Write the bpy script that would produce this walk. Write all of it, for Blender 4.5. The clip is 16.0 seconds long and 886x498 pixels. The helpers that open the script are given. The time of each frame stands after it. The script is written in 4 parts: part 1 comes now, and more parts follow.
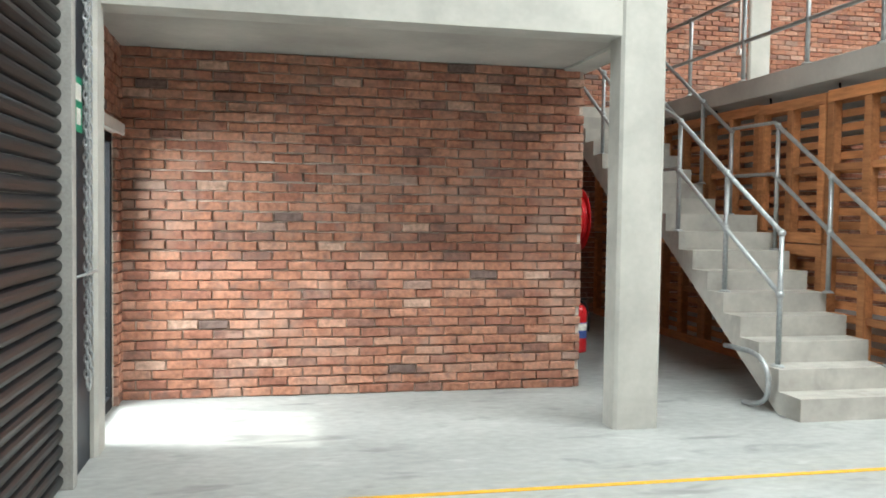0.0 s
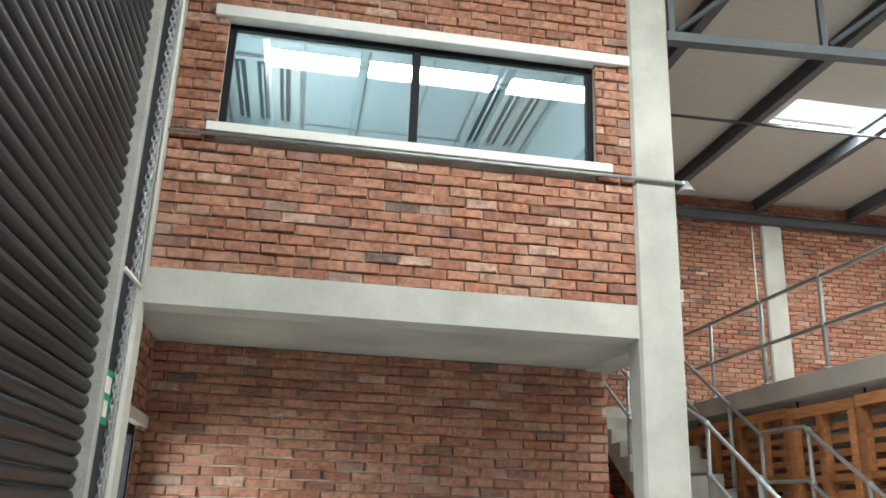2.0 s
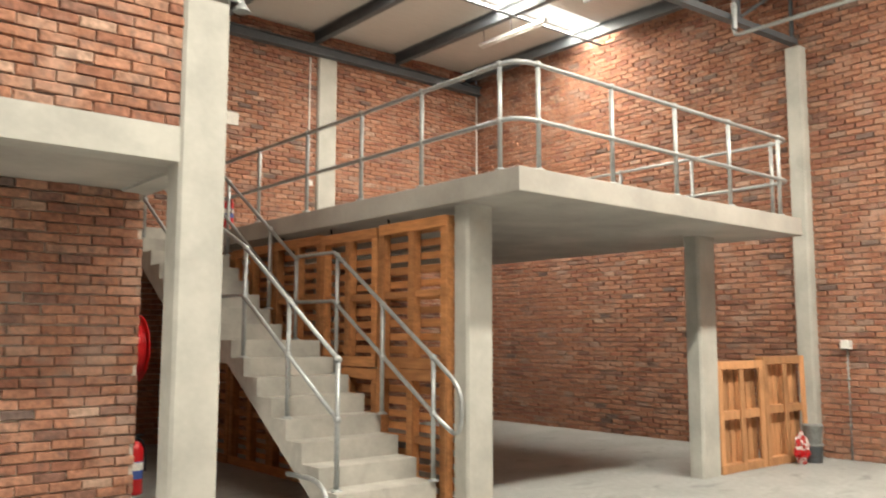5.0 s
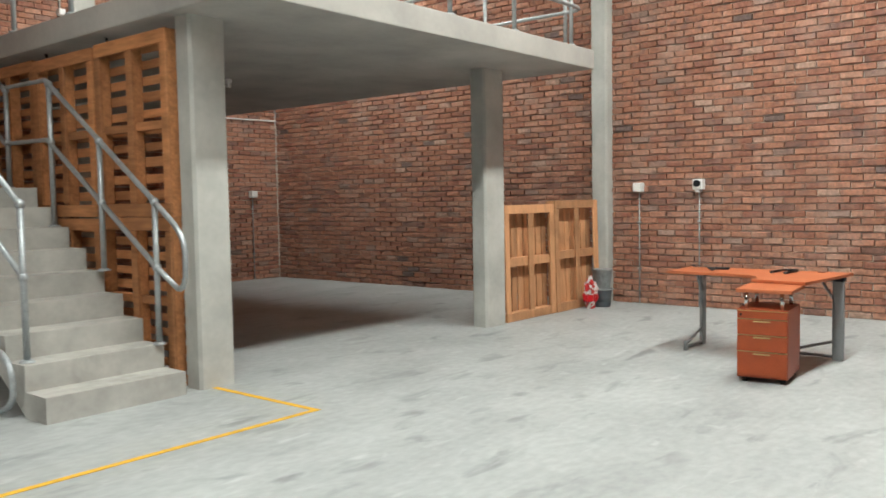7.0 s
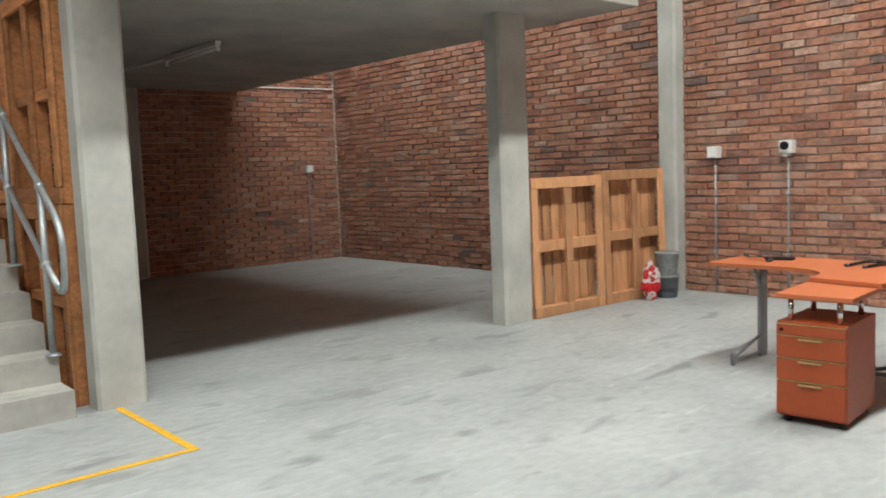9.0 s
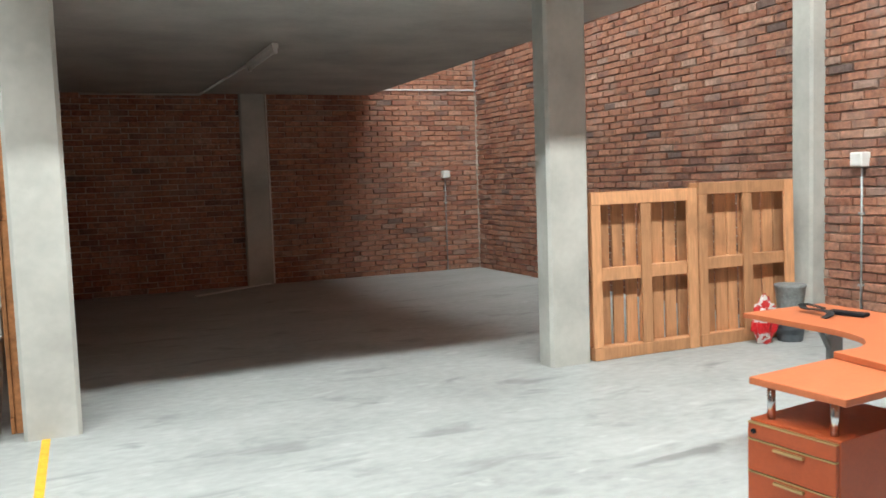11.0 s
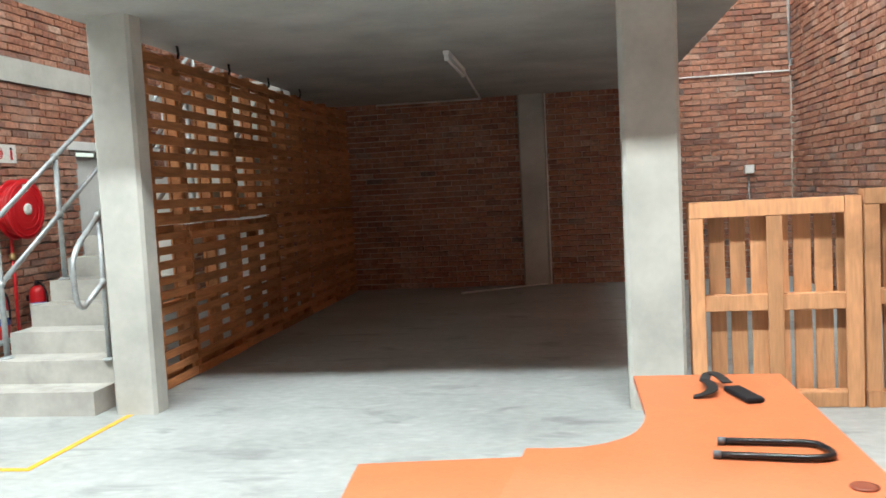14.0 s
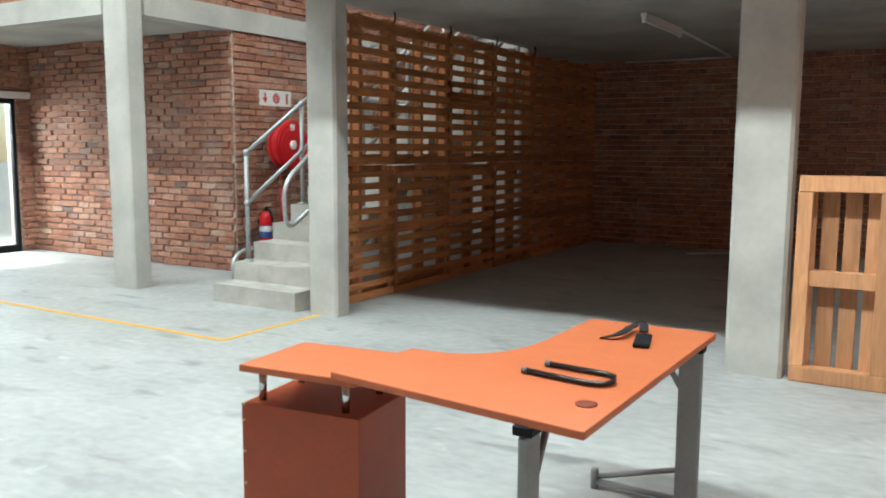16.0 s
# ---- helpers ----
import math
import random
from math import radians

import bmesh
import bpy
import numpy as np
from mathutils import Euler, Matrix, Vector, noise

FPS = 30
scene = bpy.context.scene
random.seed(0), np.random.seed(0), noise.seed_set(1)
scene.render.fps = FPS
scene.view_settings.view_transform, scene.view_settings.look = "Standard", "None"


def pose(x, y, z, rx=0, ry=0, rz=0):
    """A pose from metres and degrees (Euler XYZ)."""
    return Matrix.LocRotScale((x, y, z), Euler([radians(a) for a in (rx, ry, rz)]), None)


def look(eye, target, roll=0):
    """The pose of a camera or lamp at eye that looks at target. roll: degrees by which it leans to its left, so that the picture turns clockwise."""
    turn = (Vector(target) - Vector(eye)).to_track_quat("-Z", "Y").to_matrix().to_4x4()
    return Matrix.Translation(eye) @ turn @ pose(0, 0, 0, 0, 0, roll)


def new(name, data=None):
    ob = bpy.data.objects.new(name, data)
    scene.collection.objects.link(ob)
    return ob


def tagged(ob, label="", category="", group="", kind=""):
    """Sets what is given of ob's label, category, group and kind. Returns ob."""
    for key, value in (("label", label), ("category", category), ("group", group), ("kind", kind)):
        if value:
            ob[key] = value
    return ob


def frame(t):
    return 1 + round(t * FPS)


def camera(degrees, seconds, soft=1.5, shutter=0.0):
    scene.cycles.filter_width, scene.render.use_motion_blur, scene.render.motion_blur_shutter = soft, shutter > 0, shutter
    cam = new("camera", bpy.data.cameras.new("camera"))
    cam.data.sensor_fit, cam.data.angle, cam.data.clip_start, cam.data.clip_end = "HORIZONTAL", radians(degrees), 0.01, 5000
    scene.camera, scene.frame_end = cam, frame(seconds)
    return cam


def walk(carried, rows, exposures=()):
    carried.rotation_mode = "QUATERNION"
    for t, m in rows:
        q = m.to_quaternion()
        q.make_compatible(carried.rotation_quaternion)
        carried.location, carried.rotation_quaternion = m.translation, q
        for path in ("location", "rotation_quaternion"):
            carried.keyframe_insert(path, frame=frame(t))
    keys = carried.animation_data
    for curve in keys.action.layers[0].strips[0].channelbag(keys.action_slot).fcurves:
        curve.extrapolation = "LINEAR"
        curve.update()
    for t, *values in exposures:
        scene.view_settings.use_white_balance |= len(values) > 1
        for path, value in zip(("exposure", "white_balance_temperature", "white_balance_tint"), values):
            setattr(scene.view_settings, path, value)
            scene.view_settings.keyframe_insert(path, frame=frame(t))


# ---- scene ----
cam = camera(56.2, 16.0, soft=1.6, shutter=0.4)
PATH = [
    (0, (-2.324, -5.267, 1.461), (-1.912, -3.312, 1.378), 0.8),
    (0.5, (-2.365, -5.261, 1.471), (-1.992, -3.296, 1.489), 1.2),
    (1, (-2.349, -5.286, 1.47), (-1.998, -3.342, 1.783), 1.5),
    (1.5, (-2.296, -5.327, 1.438), (-1.979, -3.417, 1.936), 2.5),
    (2, (-2.289, -5.325, 1.464), (-1.976, -3.448, 2.077), 2.1),
    (2.5, (-2.317, -5.326, 1.476), (-1.978, -3.455, 2.096), 1.9),
    (3, (-2.307, -5.301, 1.492), (-1.921, -3.41, 2.015), 1.9),
    (3.5, (-2.325, -5.248, 1.505), (-1.633, -3.429, 1.966), 1.1),
    (4, (-2.301, -5.293, 1.483), (-1.363, -3.581, 1.917), 0.8),
    (4.5, (-2.205, -5.278, 1.492), (-1.076, -3.663, 1.835), 0.4),
    (5, (-2.123, -5.234, 1.537), (-0.846, -3.71, 1.747), 0.1),
    (7.5, (-0.41, -5.074, 1.322), (1.131, -3.808, 1.173), -0.9),
    (8, (0.055, -5.066, 1.332), (1.552, -3.751, 1.155), -1.4),
    (8.5, (0.506, -5.097, 1.351), (1.952, -3.727, 1.161), -1.5),
    (9, (0.991, -5.048, 1.355), (2.281, -3.531, 1.169), -2.2),
    (9.5, (1.452, -5.06, 1.364), (2.605, -3.435, 1.186), -2.0),
    (12, (3.872, -5.154, 1.395), (4.32, -3.211, 1.237), -2.9),
    (12.5, (4.311, -5.122, 1.385), (4.554, -3.142, 1.233), -3.4),
    (13, (4.744, -5.161, 1.375), (4.85, -3.169, 1.231), -3.4),
    (13.5, (5.219, -5.166, 1.387), (5.021, -3.181, 1.246), -3.1),
    (14, (5.64, -5.147, 1.425), (5.341, -3.175, 1.28), -2.9),
    (14.5, (6.04, -5.232, 1.44), (5.515, -3.309, 1.287), -3.0),
    (15, (6.42, -5.202, 1.434), (5.713, -3.339, 1.260), -2.1),
    (15.5, (6.837, -5.213, 1.424), (5.944, -3.434, 1.237), -0.5),
    (16, (7.128, -5.35, 1.422), (6.1, -3.652, 1.177), 0.3),
]
EXPOSURES = [(0, -0.22, 6500, 3), (1.0, -0.25, 6500, 2), (2.0, -0.45, 6600, 2), (3.0, -0.55, 7900, 9), (3.5, -0.5, 8900, 13), (4.0, -0.55, 9000, 12), (4.5, -0.5, 8700, 11), (5.0, -0.3, 8100, 9), (7.5, -0.66, 6700, 4), (9.0, -0.66, 6700, 5), (9.5, -0.55, 6700, 5), (12.0, 0.02, 6400, 3), (14.0, 0.1, 6350, 2), (15.0, 0.08, 6300, 0), (15.5, 0.0, 6300, 0), (16.0, -0.3, 6250, 0)]
walk(cam, [(t, look(eye, target, roll)) for t, eye, target, roll in PATH], EXPOSURES)

# ---- plan, in metres ----
LEFT, RIGHT, BACK, FRONT = -3.42, 8.66, 6.60, -10.0
ROOF = 6.66                     # underside of the roof lining
OFFICE_X, OFFICE_Y = 0.285, 1.408
SLAB0, SLAB1 = 2.67, 2.87       # underside and top of the mezzanine
MZ_X0, MZ_X1, MZ_Y0 = 2.42, 6.92, -0.735
SOFFIT, BEAM_TOP = 2.68, 2.915  # office edge beam
STRIPS = [(3.2, 3.87, 3.62, 8.6), (-3.74, -3.32, -3.2, 8.55)]  # skylights: y0, y1, x0, x1
DOOR = (0.14, 1.2, 2.02)       # glass side door in the left wall: y0, y1, height
WINDOW = (-3.0, -0.27, 3.96, 4.8)

# ---- world and light ----
world = bpy.data.worlds.new("sky")
scene.world = world
world.use_nodes = True
sky = world.node_tree.nodes.new("ShaderNodeTexSky")
sky.sky_type, sky.sun_disc = "NISHITA", False
sky.sun_elevation, sky.sun_rotation = radians(50), radians(-80)
back = world.node_tree.nodes["Background"]
world.node_tree.links.new(sky.outputs[0], back.inputs[0])
back.inputs[1].default_value = 0.15


def area_lamp(name, m, w, h, power, color=(1, 1, 1)):
    data = bpy.data.lights.new(name, "AREA")
    data.shape, data.size, data.size_y, data.energy, data.color = "RECTANGLE", w, h, power, color
    ob = new(name, data)
    ob.matrix_world = m
    return ob


SKY_POWER = 75.0                # watts per square metre of skylight
for y0, y1, x0, x1 in STRIPS:
    area_lamp("skylight_daylight", pose((x0 + x1) / 2, (y0 + y1) / 2, ROOF + 0.03), x1 - x0, y1 - y0,
              SKY_POWER * (x1 - x0) * (y1 - y0) * (2.55 if y0 > 0 else 5.6), (0.97, 0.99, 1.0))
area_lamp("door_daylight", look((LEFT - 1.3, 0.3, 1.9), (LEFT + 0.3, 0.75, 0.5)), 1.6, 1.6, 340, (0.95, 0.98, 1.0))
# added fill lamp inside the closed office, brightens the room behind the glass
area_lamp("office_fill_lamp", pose(LEFT + 0.09, 1.7, 4.3, 0, -90, 0), 1.0, 1.6, 150, (0.9, 0.96, 1.0))
sun = bpy.data.lights.new("sun", "SUN")
sun.energy, sun.angle, sun.color = 5.0, radians(3), (1.0, 0.96, 0.9)
new("sun", sun).matrix_world = look((-20, 4, 24), (0, 0, 0))


# ---- materials ----
def material(name, color, rough=0.7, metal=0.0, dark=0.75, scale=6.0, fine=60.0, bump=0.15, patch=0.5, spec=0.4, stretch=None, distance=0.01, stain=0.0, vary=0.0):
    """A surface with two scales of variation: patches and grain."""
    m = bpy.data.materials.new(name)
    m.use_nodes = True
    n, l = m.node_tree.nodes, m.node_tree.links
    b = n["Principled BSDF"]
    geo = n.new("ShaderNodeNewGeometry")
    place = n.new("ShaderNodeMapping")
    l.new(geo.outputs["Position"], place.inputs[0])
    if stretch:
        place.inputs["Scale"].default_value = stretch
    big, small = n.new("ShaderNodeTexNoise"), n.new("ShaderNodeTexNoise")
    for tex, s, d in ((big, scale, 4), (small, fine, 6)):
        tex.inputs["Scale"].default_value, tex.inputs["Detail"].default_value = s, d
        l.new(place.outputs[0], tex.inputs["Vector"])
    mix = n.new("ShaderNodeMath")
    mix.operation = "MULTIPLY_ADD"
    mix.inputs[1].default_value = patch
    l.new(big.outputs[0], mix.inputs[0])
    half = n.new("ShaderNodeMath")
    half.operation = "MULTIPLY"
    half.inputs[1].default_value = 1 - patch
    l.new(small.outputs[0], half.inputs[0])
    l.new(half.outputs[0], mix.inputs[2])
    ramp = n.new("ShaderNodeValToRGB")
    ramp.color_ramp.elements[0].position, ramp.color_ramp.elements[1].position = 0.34, 0.66
    ramp.color_ramp.elements[0].color = (*[c * dark for c in color], 1)
    ramp.color_ramp.elements[1].color = (*[min(1, c * (2 - dark) ** 0.6) for c in color], 1)
    l.new(mix.outputs[0], ramp.inputs[0])
    shade = ramp.outputs[0]
    for at, size, amount, tone in ((0.58, 1.7, stain, 0.55), (0.62, 3.1, stain * 0.6, 1.45)) if stain else ():
        smudge, reach, blend = n.new("ShaderNodeTexNoise"), n.new("ShaderNodeMapRange"), n.new("ShaderNodeMix")
        turn = n.new("ShaderNodeMapping")
        turn.inputs["Scale"].default_value, turn.inputs["Rotation"].default_value = (1, 2.6, 1), (0, 0, 0.5 * size)
        l.new(geo.outputs["Position"], turn.inputs[0])
        l.new(turn.outputs[0], smudge.inputs["Vector"])
        smudge.inputs["Scale"].default_value, smudge.inputs["Detail"].default_value, smudge.inputs["Distortion"].default_value = size, 7, 0.6
        reach.inputs["From Min"].default_value, reach.inputs["From Max"].default_value, reach.inputs["To Max"].default_value = at, at + 0.14, amount
        l.new(smudge.outputs[0], reach.inputs[0])
        blend.data_type = "RGBA"
        blend.inputs["B"].default_value = (*[min(1, c * tone) for c in color], 1)
        l.new(reach.outputs[0], blend.inputs["Factor"])
        l.new(shade, blend.inputs["A"])
        shade = blend.outputs["Result"]
    if vary:
        info, span, tint = n.new("ShaderNodeObjectInfo"), n.new("ShaderNodeMapRange"), n.new("ShaderNodeVectorMath")
        span.inputs["To Min"].default_value, span.inputs["To Max"].default_value = 1 - vary, 1 + vary
        l.new(info.outputs["Random"], span.inputs[0])
        tint.operation = "SCALE"
        l.new(shade, tint.inputs[0])
        l.new(span.outputs[0], tint.inputs["Scale"])
        shade = tint.outputs[0]
    l.new(shade, b.inputs["Base Color"])
    b.inputs["Roughness"].default_value, b.inputs["Metallic"].default_value = rough, metal
    b.inputs["Specular IOR Level"].default_value = spec
    if bump:
        bm = n.new("ShaderNodeBump")
        bm.inputs["Strength"].default_value, bm.inputs["Distance"].default_value = bump, distance
        l.new(mix.outputs[0], bm.inputs["Height"])
        l.new(bm.outputs[0], b.inputs["Normal"])
    return m


def brick_material():
    m = bpy.data.materials.new("clay_brick")
    m.use_nodes = True
    n, l = m.node_tree.nodes, m.node_tree.links
    b = n["Principled BSDF"]
    geo, info = n.new("ShaderNodeNewGeometry"), n.new("ShaderNodeObjectInfo")
    add, wrap = n.new("ShaderNodeMath"), n.new("ShaderNodeMath")
    add.operation, wrap.operation = "ADD", "FRACT"
    l.new(geo.outputs["Random Per Island"], add.inputs[0])
    l.new(info.outputs["Random"], add.inputs[1])
    l.new(add.outputs[0], wrap.inputs[0])
    ramp = n.new("ShaderNodeValToRGB")
    ramp.color_ramp.interpolation = "CONSTANT"
    tones = [(0, (.335, .155, .100)), (.13, (.385, .185, .122)), (.27, (.305, .135, .090)), (.40, (.41, .205, .138)), (.52, (.275, .122, .084)), (.62, (.355, .165, .106)),
             (.73, (.40, .22, .155)), (.80, (.235, .122, .092)), (.86, (.37, .176, .117)), (.945, (.45, .29, .22)), (.965, (.16, .11, .095)), (.98, (.31, .20, .16))]
    while len(ramp.color_ramp.elements) < len(tones):
        ramp.color_ramp.elements.new(0.5)
    for e, (p, c) in zip(ramp.color_ramp.elements, tones):
        e.position, e.color = p, (*c, 1)
    l.new(wrap.outputs[0], ramp.inputs[0])
    tex, spots = n.new("ShaderNodeTexNoise"), n.new("ShaderNodeTexNoise")
    tex.inputs["Scale"].default_value, tex.inputs["Detail"].default_value = 28, 8
    spots.inputs["Scale"].default_value, spots.inputs["Detail"].default_value = 3.2, 5
    for t in (tex, spots):
        l.new(geo.outputs["Position"], t.inputs["Vector"])
    tone = n.new("ShaderNodeMapRange")
    tone.inputs["From Min"].default_value, tone.inputs["From Max"].default_value = 0.3, 0.7
    tone.inputs["To Min"].default_value, tone.inputs["To Max"].default_value = 0.58, 1.32
    l.new(tex.outputs[0], tone.inputs[0])
    mul = n.new("ShaderNodeVectorMath")
    mul.operation = "SCALE"
    l.new(ramp.outputs[0], mul.inputs[0])
    l.new(tone.outputs[0], mul.inputs["Scale"])
    bloom = n.new("ShaderNodeMapRange")
    bloom.inputs["From Min"].default_value, bloom.inputs["From Max"].default_value = 0.5, 0.72
    bloom.inputs["To Max"].default_value = 0.4
    l.new(spots.outputs[0], bloom.inputs[0])
    chalk = n.new("ShaderNodeMix")
    chalk.data_type = "RGBA"
    chalk.inputs["B"].default_value = (.46, .33, .27, 1)
    l.new(bloom.outputs[0], chalk.inputs["Factor"])
    burn, spread, flash = n.new("ShaderNodeTexNoise"), n.new("ShaderNodeMapRange"), n.new("ShaderNodeMix")
    burn.inputs["Scale"].default_value, burn.inputs["Detail"].default_value = 8.5, 4
    l.new(geo.outputs["Position"], burn.inputs["Vector"])
    spread.inputs["From Min"].default_value, spread.inputs["From Max"].default_value, spread.inputs["To Max"].default_value = 0.55, 0.70, 0.72
    l.new(burn.outputs[0], spread.inputs[0])
    flash.data_type = "RGBA"
    flash.inputs["B"].default_value = (.15, .095, .08, 1)
    l.new(spread.outputs[0], flash.inputs["Factor"])
    l.new(mul.outputs[0], flash.inputs["A"])
    l.new(flash.outputs["Result"], chalk.inputs["A"])
    l.new(chalk.outputs["Result"], b.inputs["Base Color"])
    b.inputs["Roughness"].default_value = 0.85
    b.inputs["Specular IOR Level"].default_value = 0.25
    bump = n.new("ShaderNodeBump")
    bump.inputs["Strength"].default_value, bump.inputs["Distance"].default_value = 0.6, 0.010
    l.new(tex.outputs[0], bump.inputs["Height"])
    l.new(bump.outputs[0], b.inputs["Normal"])
    return m


def glass_material(name, color, gloss):
    m = bpy.data.materials.new(name)
    m.use_nodes = True
    n, l = m.node_tree.nodes, m.node_tree.links
    n.remove(n["Principled BSDF"])
    clear, shine, mix = n.new("ShaderNodeBsdfTransparent"), n.new("ShaderNodeBsdfGlossy"), n.new("ShaderNodeMixShader")
    clear.inputs[0].default_value = (*color, 1)
    shine.inputs["Roughness"].default_value = 0.0
    mix.inputs[0].default_value = gloss
    l.new(clear.outputs[0], mix.inputs[1])
    l.new(shine.outputs[0], mix.inputs[2])
    l.new(mix.outputs[0], n["Material Output"].inputs[0])
    return m


BRICK = brick_material()
MORTAR = material("mortar", (.57, .495, .43), 0.95, dark=0.6, fine=90, bump=0.4)
CONCRETE = material("concrete", (.46, .46, .425), 0.85, dark=0.8, scale=2.0, fine=22, bump=0.08, patch=0.82, stain=0.3)
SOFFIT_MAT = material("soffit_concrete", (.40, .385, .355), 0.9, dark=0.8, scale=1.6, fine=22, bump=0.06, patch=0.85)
STAIR_MAT = material("stair_concrete", (.43, .42, .385), 0.9, dark=0.76, scale=3, fine=20, bump=0.1, patch=0.8, stain=0.5)
FLOOR_MAT = material("power_floated_floor", (.355, .372, .366), 0.5, dark=0.76, scale=0.9, fine=11, bump=0.03, patch=0.58, stretch=(1, 1.6, 1), stain=0.9)
STEEL = material("painted_steel", (.10, .115, .13), 0.55, dark=0.8, bump=0.03)
LINING = material("roof_lining", (.55, .54, .515), 0.8, dark=0.92, scale=3, fine=25, bump=0.08, stretch=(1, 6, 1))
GALV = material("galvanised_pipe", (.40, .43, .44), 0.48, metal=0.6, dark=0.75, scale=25, fine=120, bump=0.05)
SHUTTER = material("charcoal_slat", (.022, .024, .028), 0.42, metal=0.0, dark=0.75, scale=3, fine=30, bump=0.03, spec=0.35)
GUIDE = material("grey_guide", (.36, .36, .34), 0.6, dark=0.8, bump=0.08)
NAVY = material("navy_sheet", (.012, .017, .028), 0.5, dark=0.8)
BLACK = material("black_frame", (.010, .011, .014), 0.6, dark=0.8, bump=0.02, spec=0.15)
WHITE = material("white_paint", (.72, .72, .70), 0.6, dark=0.9, bump=0.05)
PLASTER = material("office_plaster", (.66, .70, .72), 0.85, dark=0.94, bump=0.04)
PLASTIC = material("white_plastic", (.74, .74, .72), 0.4, dark=0.93, bump=0.0)
WOOD = material("pallet_wood", (.56, .285, .14), 0.8, dark=0.74, scale=2.4, fine=9, bump=0.16, patch=0.55, stretch=(6, 6, 0.8), vary=0.24, stain=0.8)
# darker, redder pallet wood: shade under the mezzanine is partly put into its colour
WOOD_DARK = material("shaded_pallet_wood", (.43, .185, .075), 0.85, dark=0.64, scale=2.5, fine=7, bump=0.15, patch=0.5, stretch=(6, 0.8, 6), vary=0.26)
ORANGE = material("orange_laminate", (.45, .128, .052), 0.45, dark=0.9, scale=9, fine=70, bump=0.03, spec=0.35)
CHERRY = material("cherry_laminate", (.36, .068, .02), 0.45, dark=0.88, scale=9, fine=70, bump=0.03)
EDGE = material("edge_band", (.17, .035, .013), 0.5, dark=0.85, bump=0.02)
DESK_GREY = material("grey_enamel", (.24, .25, .255), 0.45, metal=0.3, dark=0.9, bump=0.02)
CHROME = material("chrome", (.62, .63, .64), 0.2, metal=1.0, dark=0.92, bump=0.0)
BRASS = material("satin_pull", (.50, .36, .17), 0.35, metal=0.8, dark=0.85, bump=0.0)
RUBBER = material("black_rubber", (.012, .012, .013), 0.6, dark=0.7, bump=0.1)
GLOSS = material("black_gloss", (.010, .010, .012), 0.22, dark=0.8, bump=0.0, spec=0.5)
RED = material("red_enamel", (.52, .012, .018), 0.35, dark=0.85, scale=8, bump=0.02)
YELLOW = material("yellow_paint", (.72, .40, .03), 0.7, dark=0.78, scale=12, fine=50, bump=0.05)
GREEN = material("green_sign", (.02, .30, .17), 0.5, dark=0.9, bump=0.0)
BLUE = material("blue_label", (.05, .10, .32), 0.5, dark=0.85, bump=0.0)
PALE = material("pale_label", (.72, .70, .66), 0.5, dark=0.8, scale=30, bump=0.05)
BUCKET = material("bucket_grey", (.22, .235, .235), 0.5, dark=0.7, scale=20, bump=0.1)
GLASS = glass_material("reflective_glazing", (.78, .88, .91), 0.34)


def printed_plastic():
    m = material("printed_plastic", (.7, .68, .66), 0.35, dark=0.9, bump=0.2)
    n, l = m.node_tree.nodes, m.node_tree.links
    tex, ramp = n.new("ShaderNodeTexNoise"), n.new("ShaderNodeValToRGB")
    tex.inputs["Scale"].default_value = 14
    ramp.color_ramp.interpolation = "CONSTANT"
    ramp.color_ramp.elements[0].color = (.48, .03, .03, 1)
    ramp.color_ramp.elements[1].position, ramp.color_ramp.elements[1].color = 0.47, (.62, .6, .58, 1)
    ramp.color_ramp.elements.new(0.62).color = (.42, .05, .04, 1)
    l.new(n["Geometry"].outputs["Position"], tex.inputs["Vector"])
    l.new(tex.outputs[0], ramp.inputs[0])
    l.new(ramp.outputs[0], n["Principled BSDF"].inputs["Base Color"])
    return m


def translucent_sheet():
    """Milky roof sheeting that lets daylight through."""
    m = bpy.data.materials.new("translucent_sheet")
    m.use_nodes = True
    n, l = m.node_tree.nodes, m.node_tree.links
    n.remove(n["Principled BSDF"])
    geo, tex, ramp, pass_through = n.new("ShaderNodeNewGeometry"), n.new("ShaderNodeTexNoise"), n.new("ShaderNodeValToRGB"), n.new("ShaderNodeBsdfTranslucent")
    tex.inputs["Scale"].default_value = 2.0
    ramp.color_ramp.elements[0].color, ramp.color_ramp.elements[1].color = (.94, .95, .95, 1), (1, 1, 1, 1)
    l.new(geo.outputs["Position"], tex.inputs["Vector"])
    l.new(tex.outputs[0], ramp.inputs[0])
    l.new(ramp.outputs[0], pass_through.inputs[0])
    l.new(pass_through.outputs[0], n["Material Output"].inputs[0])
    return m


SHEET = translucent_sheet()
PRINTED = printed_plastic()
CLEAR = glass_material("door_glass", (.92, .95, .95), 0.07)


# ---- builders ----
def hull(bm, x0, x1, y0, y1, z0, z1, c=0.0):
    """A box; c chamfers its upright edges."""
    if c:
        ring = [(x0 + c, y0), (x1 - c, y0), (x1, y0 + c), (x1, y1 - c), (x1 - c, y1), (x0 + c, y1), (x0, y1 - c), (x0, y0 + c)]
    else:
        ring = [(x0, y0), (x1, y0), (x1, y1), (x0, y1)]
    prism(bm, ring, z0, z1)


def prism(bm, ring, z0, z1):
    lo = [bm.verts.new((x, y, z0)) for x, y in ring]
    hi = [bm.verts.new((x, y, z1)) for x, y in ring]
    bm.faces.new(lo[::-1])
    bm.faces.new(hi)
    for i in range(len(ring)):
        j = (i + 1) % len(ring)
        bm.faces.new((lo[i], lo[j], hi[j], hi[i]))


